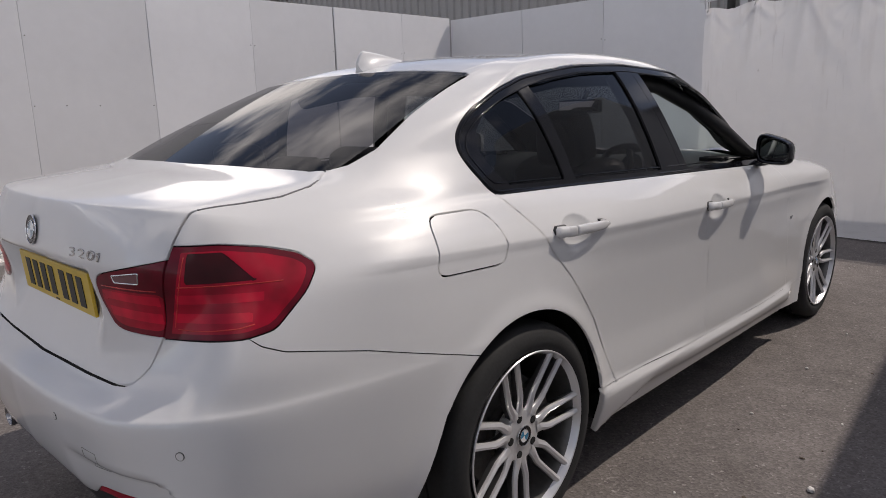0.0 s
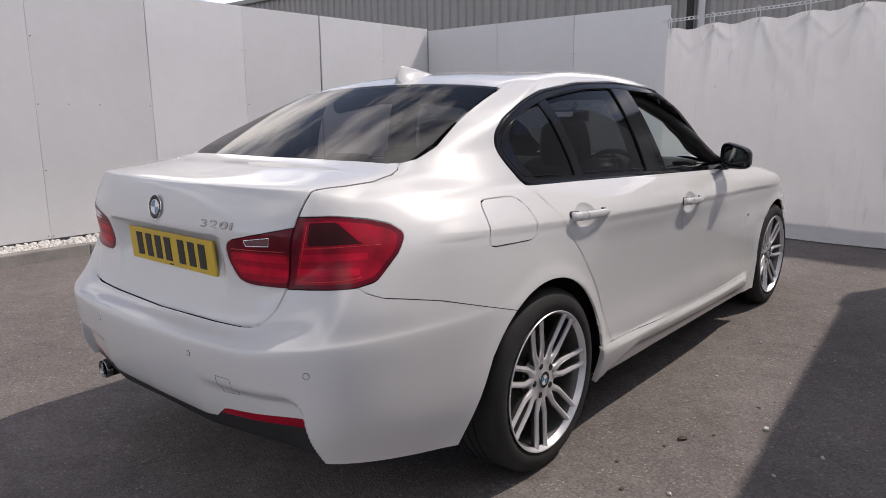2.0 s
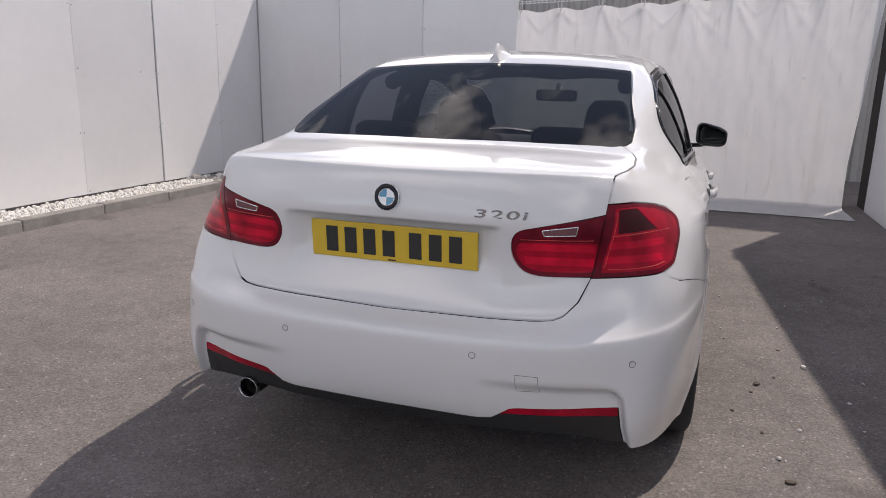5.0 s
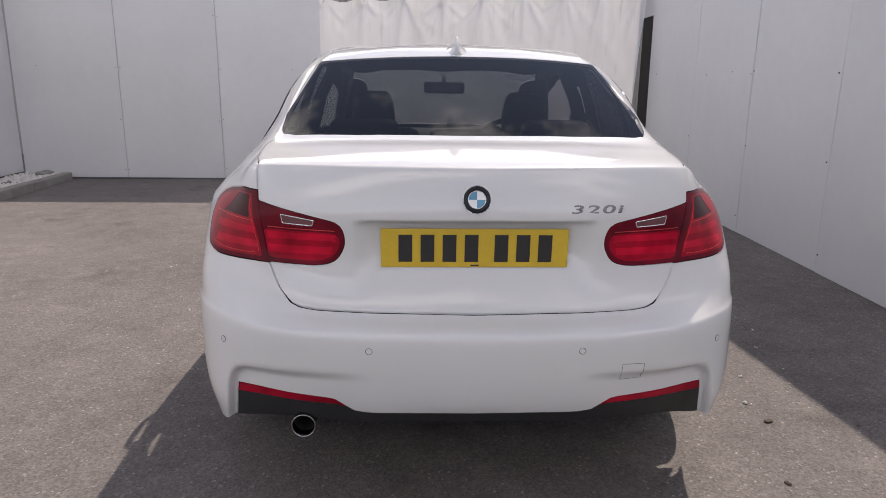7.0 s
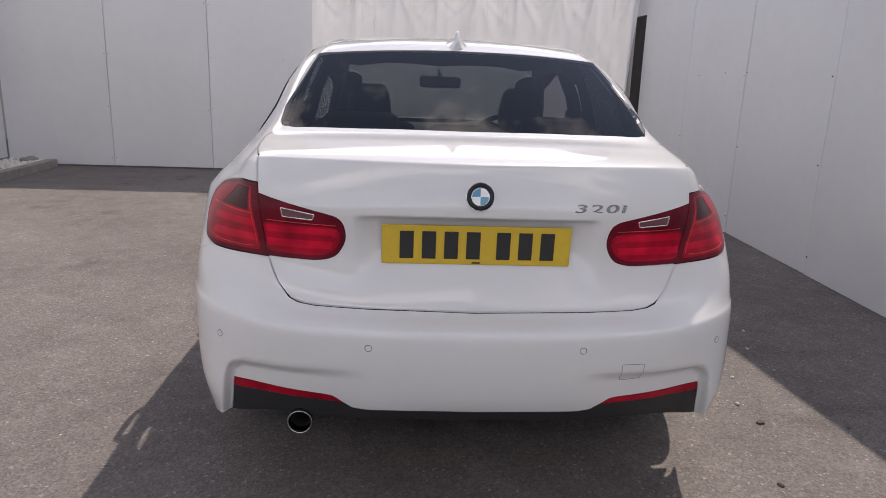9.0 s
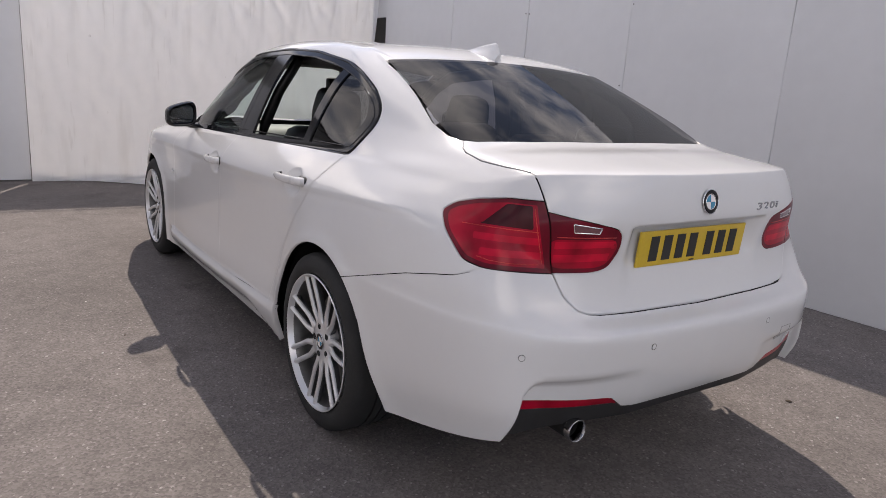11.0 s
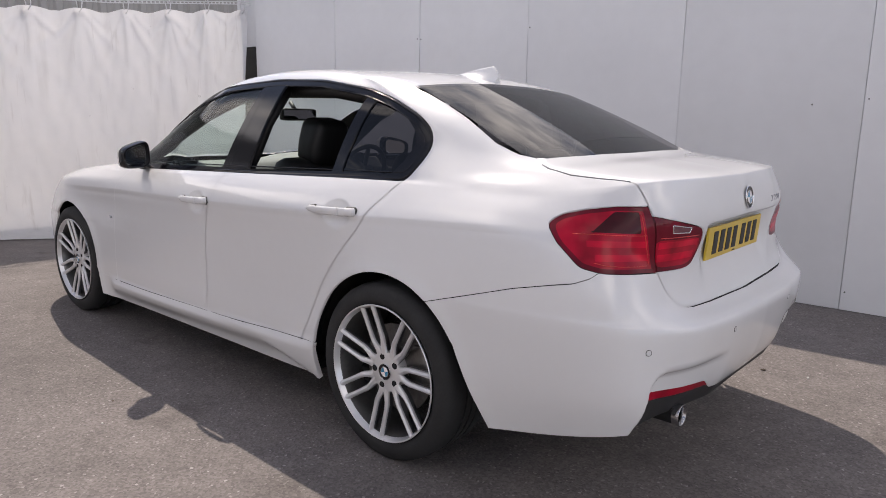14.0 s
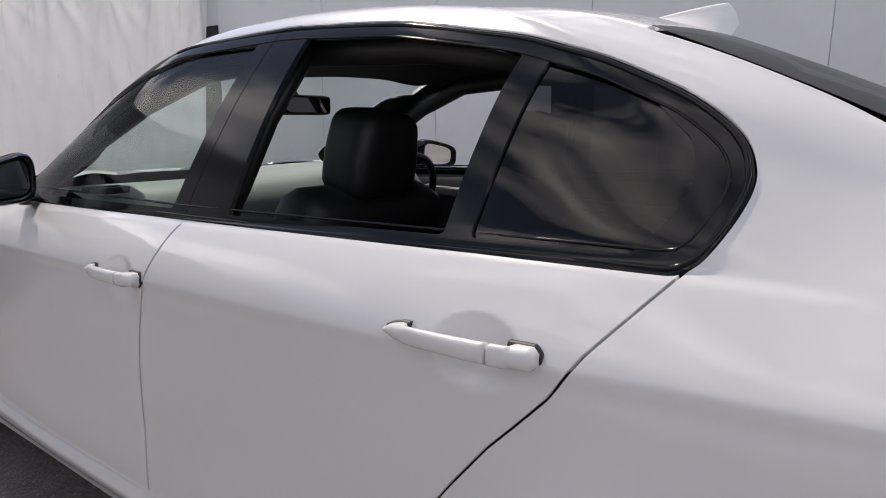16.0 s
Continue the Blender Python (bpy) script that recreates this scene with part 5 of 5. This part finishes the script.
def parking_sensors():
    for sx in (-1, 1):
        for x, z in ((0.288, 0.587), (0.70, 0.585)):
            y = tail_y(x, z)
            tilt = 0 if x < 0.5 else 36
            root = tagged(empty("parking_sensor", car), "round white parking sensor in the bumper")
            root.matrix_world = pose(sx * x, y - 0.0005, z, 0, 0, sx * tilt)
            disc = lathe([(0.0, 0.0), (-0.0006, 0.0), (-0.0006, 0.0080), (0.001, 0.0082)], "y", 24)
            part("cap", disc, PAINT, root, smooth=False)
            ring = lathe([(0.001, 0.0083), (-0.0004, 0.0085), (-0.0004, 0.0096), (0.001, 0.0098)], "y", 24)
            part("seal", ring, PLASTIC, root)


parking_sensors()


def tow_cover():
    """The outline of the towing-eye cover in the rear bumper, on the right."""
    pts = [(0.404, 0.543), (0.466, 0.544), (0.468, 0.490), (0.406, 0.488)]
    line = []
    for (ax, az), (bx, bz) in zip(pts, pts[1:] + pts[:1]):
        for k in range(8):
            x, z = ax + (bx - ax) * k / 8, az + (bz - az) * k / 8
            line.append((x, tail_y(x, z) - 0.0002, z))
    part("tow_cover", tube(line, 0.0007, 6, closed=True), STEEL, rear_bumper, "thin seam of the towing-eye cover")


tow_cover()


def exhaust():
    root = tagged(empty("exhaust", car), "chrome exhaust tailpipe")
    root.matrix_world = pose(-0.483, -0.950, 0.331)
    part("tip", lathe([(0.022, 0.0345), (0.01, 0.035), (0.0, 0.0355), (-0.002, 0.034), (0.0, 0.0315), (0.02, 0.031), (0.05, 0.0305)], "y", 32), BADGE_METAL, root, "bright tip ring")
    # Pipe and bore are plain near-black behind the bright tip ring.
    part("pipe", lathe([(0.24, 0.032), (0.02, 0.0335)], "y", 32), LINER, root, "near-black pipe behind the tip ring")
    part("bore", lathe([(0.03, 0.0305), (0.16, 0.03), (0.16, 0.0)], "y", 24), LINER, root, "near-black bore")


exhaust()


def road_wheel(x, y, side, front):
    """An alloy wheel with seven pairs of spokes on a low-profile tyre; its outer face looks along +x before it is turned."""
    root = tagged(empty("wheel", car), "alloy wheel with seven double spokes")
    root.matrix_world = pose(x, y, 0.331, 0, 0, 0 if side > 0 else 180) @ pose(0, 0, 0, 11 if front else 18)
    hw = 0.112 if front else 0.125
    R = 0.331
    tyre = [(-2 * hw + 0.012, 0.250), (-2 * hw, 0.275), (-2 * hw + 0.004, 0.305), (-2 * hw + 0.02, 0.324), (-2 * hw + 0.04, R)]
    for g0 in (0.36, 0.5, 0.64):
        c = -2 * hw * g0 - 0.006
        tyre += [(c - 0.005, R), (c - 0.004, R - 0.007), (c + 0.004, R - 0.007), (c + 0.005, R)]
    tyre = sorted(tyre[:5]) + sorted(tyre[5:], key=lambda p: p[0]) + [(-0.04, R), (-0.018, 0.325), (-0.006, 0.310), (0.0, 0.292), (0.0015, 0.280), (0.0, 0.268), (-0.006, 0.258), (-0.012, 0.250)]
    part("tyre", sharp(lathe(tyre, "x", 96), 40), RUBBER, root, "black low-profile tyre")
    rim = lathe([(-0.010, 0.2465), (-0.004, 0.2530), (0.000, 0.2545), (0.0025, 0.2525), (0.0015, 0.2490), (-0.008, 0.2455), (-0.020, 0.2400)], "x", 96)
    part("rim", sharp(rim, 40), ALLOY, root, "bright machined rim")
    barrel = lathe([(-0.020, 0.2400), (-0.055, 0.2300), (-2 * hw + 0.02, 0.2360), (-2 * hw + 0.005, 0.250)], "x", 72)
    part("barrel", sharp(barrel, 40), BARREL, root, "dark grey rim barrel")

    def face_x(r):
        return -0.034 + 0.026 * (r / 0.24) ** 1.3

    def spoke(sgn):
        bm = bmesh.new()
        rings = []
        n = 14
        for i in range(n + 1):
            t = i / n
            r = 0.064 + (0.2465 - 0.064) * t
            lat = sgn * (0.0105 + 0.0150 * step01(np.array(t), 0.02, 0.36) + 0.0030 * t)
            half = 0.0080 + 0.0026 * t + 0.010 * (1 - t) ** 4
            fx = face_x(r)
            depth = 0.030 - 0.008 * t
            prof = [(fx - depth, -half * 0.8), (fx - 0.008, -half * 1.05), (fx - 0.0012, -half * 0.80), (fx + 0.0032, 0), (fx - 0.0012, half * 0.80), (fx - 0.008, half * 1.05), (fx - depth, half * 0.8)]
            rings.append([bm.verts.new((px, float(lat) + py, r)) for px, py in prof])
        for a, b in zip(rings, rings[1:]):
            for k in range(7):
                bm.faces.new((a[k], a[(k + 1) % 7], b[(k + 1) % 7], b[k]))
        bmesh.ops.recalc_face_normals(bm, faces=bm.faces)
        for f in bm.faces:
            f.material_index = 1 if f.calc_center_median().x < face_x(f.calc_center_median().yz.length) - 0.006 else 0
        return sharp(bm, 38)

    meshes = []
    for k in range(7):
        for j, sgn in enumerate((-1, 1)):
            if len(meshes) < 2:
                ob = part("spoke", spoke(sgn), ALLOY, root)
                ob.data.materials.append(ALLOY_GREY)
                meshes.append(ob.data)
            else:
                ob = new("spoke", meshes[j])
                ob.parent = root
            ob.matrix_parent_inverse = Matrix()
            ob.matrix_basis = pose(0, 0, 0, 360 / 7 * k)
    hub = lathe([(-0.07, 0.078), (-0.042, 0.078), (-0.031, 0.074), (-0.0295, 0.066), (-0.0300, 0.040), (-0.029, 0.036), (-0.029, 0.0)], "x", 56)
    part("hub", sharp(hub, 45), ALLOY, root)
    for k in range(5):
        a = math.tau * k / 5 + 0.3
        # Slightly raised discs: their near-black colour imitates the shade in sunken holes.
        bolt = lathe([(-0.040, 0.0), (-0.0290, 0.0), (-0.0285, 0.0075), (-0.0285, 0.0120), (-0.036, 0.0122)], "x", 16)
        bmesh.ops.translate(bolt, vec=(0.0, 0.057 * math.cos(a), 0.057 * math.sin(a)), verts=bolt.verts)
        part("bolt_hole_shade", bolt, LINER, root, "near-black disc painted as the shade in a bolt hole")
    before = set(root.children)
    roundel(root, Matrix(), 0.030, "")
    for ob in set(root.children) - before:
        ob.matrix_parent_inverse = Matrix()
        ob.matrix_basis = pose(-0.0275, 0, 0, 0, 0, 90)
    disc = lathe([(-0.125, 0.09), (-0.125, 0.165), (-0.097, 0.165), (-0.097, 0.085), (-0.075, 0.083), (-0.075, 0.0)], "x", 64)
    part("brake_disc", sharp(disc, 40), STEEL, root, "grey steel brake disc")
    bm = bmesh.new()
    box(bm, (-0.145, 0.07, -0.075), (-0.066, 0.178, 0.075), 0.012)
    part("caliper", bm, STEEL, root, smooth=False)
    return root


for front in (False, True):
    for side in (1, -1):
        road_wheel(side * (0.852 if front else 0.890), 2.81 if front else 0.0, side, front)


def underside():
    bm = bmesh.new()
    box(bm, (-0.78, -0.25, 0.21), (0.78, 3.05, 0.28), 0.02)
    box(bm, (-0.852, 0.41, 0.225), (0.852, 2.38, 0.262), 0.006)
    part("floor_pan", bm, LINER, car, "dark underbody", smooth=False)
    bm = bmesh.new()
    box(bm, (-0.62, -0.90, 0.355), (0.62, -0.5, 0.40), 0.02)
    part("rear_tray", bm, LINER, car, smooth=False)
    for side in (1, -1):
        for y in (0.0, 2.81):
            w = lathe([(0.0, 0.0), (0.0, 0.405), (0.262, 0.405), (0.275, 0.385)], "x", 40, start=0.0, sweep=math.pi)
            bmesh.ops.translate(w, vec=(0.575 if y < 1 else 0.495, y - 0.01, 0.335), verts=w.verts)
            if side < 0:
                bmesh.ops.scale(w, vec=(-1, 1, 1), verts=w.verts)
            part("wheel_arch_liner", w, LINER, car, "black wheel arch liner")


underside()


# ---- cabin ----
def soft_block(lo, hi, r=0.03, puff=0.0):
    bm = box(bmesh.new(), lo, hi)
    bmesh.ops.subdivide_edges(bm, edges=bm.edges[:], cuts=7, use_grid_fill=True)
    c = (Vector(lo) + Vector(hi)) / 2
    h = (Vector(hi) - Vector(lo)) / 2
    for v in bm.verts:
        p = v.co - c
        q = Vector([max(-h[i] + r, min(h[i] - r, p[i])) for i in range(3)])
        d = p - q
        if d.length > 1e-6:
            p = q + d.normalized() * r
        v.co = c + p
    return bm


def front_seat(cx):
    root = tagged(empty("front_seat", car), "black leather front seat with a head restraint")
    part("cushion", soft_block((cx - 0.25, 1.02, 0.36), (cx + 0.25, 1.55, 0.56), 0.06), LEATHER, root)
    bm = soft_block((cx - 0.25, -0.09, 0.0), (cx + 0.25, 0.09, 0.60), 0.07)
    bmesh.ops.transform(bm, matrix=pose(0, 1.08, 0.46, 16, 0, 0), verts=bm.verts)
    part("backrest", bm, LEATHER, root)
    bm = soft_block((cx - 0.110, -0.078, 0.0), (cx + 0.110, 0.078, 0.212), 0.042)
    for v in bm.verts:
        v.co.x = cx + (v.co.x - cx) * (1 - 0.20 * max(0, v.co.z - 0.10) / 0.115)
    bmesh.ops.transform(bm, matrix=pose(0, 0.925, 1.015, 10, 0, 0), verts=bm.verts)
    part("head_restraint", bm, LEATHER, root, "black leather head restraint")
    for dx in (-0.06, 0.06):
        part("post", tube([(cx + dx, 0.915, 0.97), (cx + dx, 0.922, 1.05)], 0.007, 8), CHROME, root)


front_seat(-0.39)
front_seat(0.39)


def rear_bench():
    root = tagged(empty("rear_bench", car), "black leather rear bench")
    part("cushion", soft_block((-0.64, 0.05, 0.34), (0.64, 0.55, 0.56), 0.06), LEATHER, root)
    bm = soft_block((-0.64, -0.08, 0.0), (0.64, 0.08, 0.54), 0.06)
    bmesh.ops.transform(bm, matrix=pose(0, 0.08, 0.50, 22, 0, 0), verts=bm.verts)
    part("backrest", bm, LEATHER, root)
    for cx, w in ((-0.36, 0.13), (0.0, 0.12), (0.36, 0.13)):
        bm = soft_block((cx - w, -0.045, 0.0), (cx + w, 0.045, 0.13 if cx else 0.09), 0.035)
        bmesh.ops.transform(bm, matrix=pose(0, -0.10, 1.02, 14, 0, 0), verts=bm.verts)
        part("head_restraint", bm, LEATHER, root)


rear_bench()


def cabin():
    bm = box(bmesh.new(), (-0.60, -0.48, 1.00), (0.60, -0.10, 1.03), 0.01)
    part("parcel_shelf", bm, LEATHER, car, "dark parcel shelf", smooth=False)
    # dashboard: a rolled section across the car, with a cowl over the dials
    prof = [(1.62, 0.60), (1.58, 0.74), (1.60, 0.90), (1.66, 0.965), (1.78, 0.985), (2.05, 0.965), (2.30, 0.94)]
    bm = bmesh.new()
    rows = []
    for i in range(25):
        x = -0.72 + 1.44 * i / 24
        hump = 0.035 * math.exp(-((x - 0.38) / 0.17) ** 2)
        rows.append([bm.verts.new((x, y + 0.06 * (abs(x) / 0.72) ** 2, z + hump * (0.9 < z))) for y, z in prof])
    for a, b in zip(rows, rows[1:]):
        for k in range(len(prof) - 1):
            bm.faces.new((a[k], a[k + 1], b[k + 1], b[k]))
    dash = part("dashboard", bm, DASH, car, "grey dashboard with dark vents")
    for x in (-0.62, 0.06, 0.62):
        bm = box(bmesh.new(), (x - 0.07, 1.575, 0.86), (x + 0.07, 1.60, 0.92), 0.01)
        part("vent", bm, CABIN_GREY, dash, "grey air vent", smooth=False)
    for sd in (-1, 1):
        for k in range(2):
            bm = box(bmesh.new(), (sd * 0.65 - 0.055, 1.70 + 0.05 * k, 0.975), (sd * 0.65 + 0.055, 1.725 + 0.05 * k, 0.994), 0.004)
            part("vent_slot", bm, LEATHER, dash, "dark vent slot", smooth=False)
    binnacle = tagged(empty("instrument_binnacle", car), "black dials with bright rims")
    for x in (0.315, 0.445):
        dial = lathe([(0.01, 0.0), (0.0, 0.05), (-0.012, 0.056)], "y", 28)
        bmesh.ops.translate(dial, vec=(x, 1.60, 0.955), verts=dial.verts)
        part("dial", dial, LEATHER, binnacle)
        ring = lathe([(-0.012, 0.055), (-0.015, 0.057), (-0.012, 0.059)], "y", 28)
        bmesh.ops.translate(ring, vec=(x, 1.60, 0.955), verts=ring.verts)
        part("dial_rim", ring, CHROME, binnacle)
    wheel = tagged(empty("steering_wheel", car), "black leather steering wheel")
    wheel.matrix_world = pose(0.38, 1.50, 0.885, -68, 0, 0)
    part("rim", tube([(0.185 * math.cos(k * math.tau / 40), 0.185 * math.sin(k * math.tau / 40), 0) for k in range(40)], 0.015, 10, closed=True), LEATHER, wheel)
    part("boss", soft_block((-0.07, -0.06, -0.03), (0.07, 0.06, 0.02), 0.02), LEATHER, wheel)
    for a in (0.1, math.pi - 0.1, -math.pi / 2):
        part("spoke", tube([(0.05 * math.cos(a), 0.05 * math.sin(a), -0.01), (0.18 * math.cos(a), 0.18 * math.sin(a), 0)], 0.014, 8), CABIN_GREY, wheel)
    mir = tagged(empty("rear_view_mirror", car), "black interior mirror")
    bm = soft_block((-0.125, 1.60, 1.205), (0.125, 1.635, 1.275), 0.016)
    part("housing", bm, LEATHER, mir)
    bm = bmesh.new()
    bm.faces.new([bm.verts.new((x, 1.5985, z)) for x, z in ((-0.112, 1.215), (0.112, 1.215), (0.112, 1.265), (-0.112, 1.265))])
    part("glass", bm, MIRROR, mir, smooth=False)
    part("stem", tube([(0, 1.63, 1.25), (0, 1.69, 1.31)], 0.012, 8), LEATHER, mir)
    for sd in (-1, 1):
        lining = [(sd * 0.700, 2.06, 0.97), (sd * 0.655, 1.83, 1.105), (sd * 0.600, 1.58, 1.235), (sd * 0.560, 1.34, 1.320), (sd * 0.555, 1.00, 1.350), (sd * 0.550, 0.60, 1.345), (sd * 0.520, 0.30, 1.300)]
        part("pillar_lining", tube(lining, 0.034, 10), LEATHER, car, "dark pillar and roof edge lining")
        pillar = [(sd * 0.745, 1.03, 0.90), (sd * 0.715, 0.995, 1.05), (sd * 0.665, 0.955, 1.20), (sd * 0.585, 0.915, 1.35)]
        part("pillar_lining", tube(pillar, 0.045, 10, flat=0.5), LEATHER, car, "dark pillar and roof edge lining")
        for y0, y1, nm in ((0.30, 1.05, "rear_door_card"), (1.12, 1.98, "front_door_card")):
            bm = bmesh.new()
            n = 16
            prof = [(0.800, 0.40), (0.745, 0.42), (0.735, 0.62), (0.715, 0.68), (0.735, 0.74), (0.745, 0.86), (0.760, 0.93), (0.785, None)]
            rows = []
            for i in range(n + 1):
                y = y0 + (y1 - y0) * i / n
                rows.append([bm.verts.new((sd * x, y, z if z else float(belt(y)) - 0.012)) for x, z in prof])
            for a, b in zip(rows, rows[1:]):
                for k in range(len(prof) - 1):
                    bm.faces.new((a[k], a[k + 1], b[k + 1], b[k]))
            part("door_card", bm, LEATHER, doors["rear" if y0 < 1 else "front", sd < 0], "dark door trim panel")
            bm = soft_block((sd * 0.74 - 0.02, y0 + 0.12, 0.865), (sd * 0.74 + 0.02, y1 - 0.1, 0.905), 0.012)
            part("trim_strip", bm, CABIN_GREY, doors["rear" if y0 < 1 else "front", sd < 0], "grey trim strip")


cabin()


# ---- loose stones and leaf litter on the asphalt ----
def litter():
    rnd = random.Random(11)
    spots = [(1.177, 0.521, 0.022, 0), (1.407, 0.808, 0.016, 1), (1.20, -0.163, 0.013, 1), (1.075, -0.747, 0.016, 0), (1.22, -0.32, 0.02, 0), (1.16, 0.03, 0.012, 0), (1.30, 0.10, 0.010, 1)]
    for k in range(26):
        spots.append((rnd.uniform(1.0, 1.7), rnd.uniform(-1.0, 2.6), rnd.uniform(0.005, 0.011), rnd.random() < 0.4))
    for k in range(14):
        spots.append((rnd.uniform(-2.6, -1.3), rnd.uniform(-1.2, 2.5), rnd.uniform(0.004, 0.009), rnd.random() < 0.5))
    for x, y, s, pale in spots:
        bm = bmesh.new()
        bmesh.ops.create_icosphere(bm, subdivisions=1, radius=1.0)
        for v in bm.verts:
            v.co *= 1 + rnd.uniform(-0.25, 0.25)
        flat = 0.6 if pale else 0.3
        bmesh.ops.transform(bm, matrix=pose(x, y, s * flat * 0.75, 0, 0, rnd.uniform(0, 180)) @ Matrix.Diagonal((s, s * 0.7, s * flat, 1)), verts=bm.verts)
        ob = part("pebble" if pale else "dead_leaf", bm, GRAVEL if pale else LITTER, smooth=False)
        tagged(ob, "small pale pebble on the asphalt" if pale else "dry brown leaf scrap on the asphalt", "stone" if pale else "leaf", "litter on the ground")


litter()
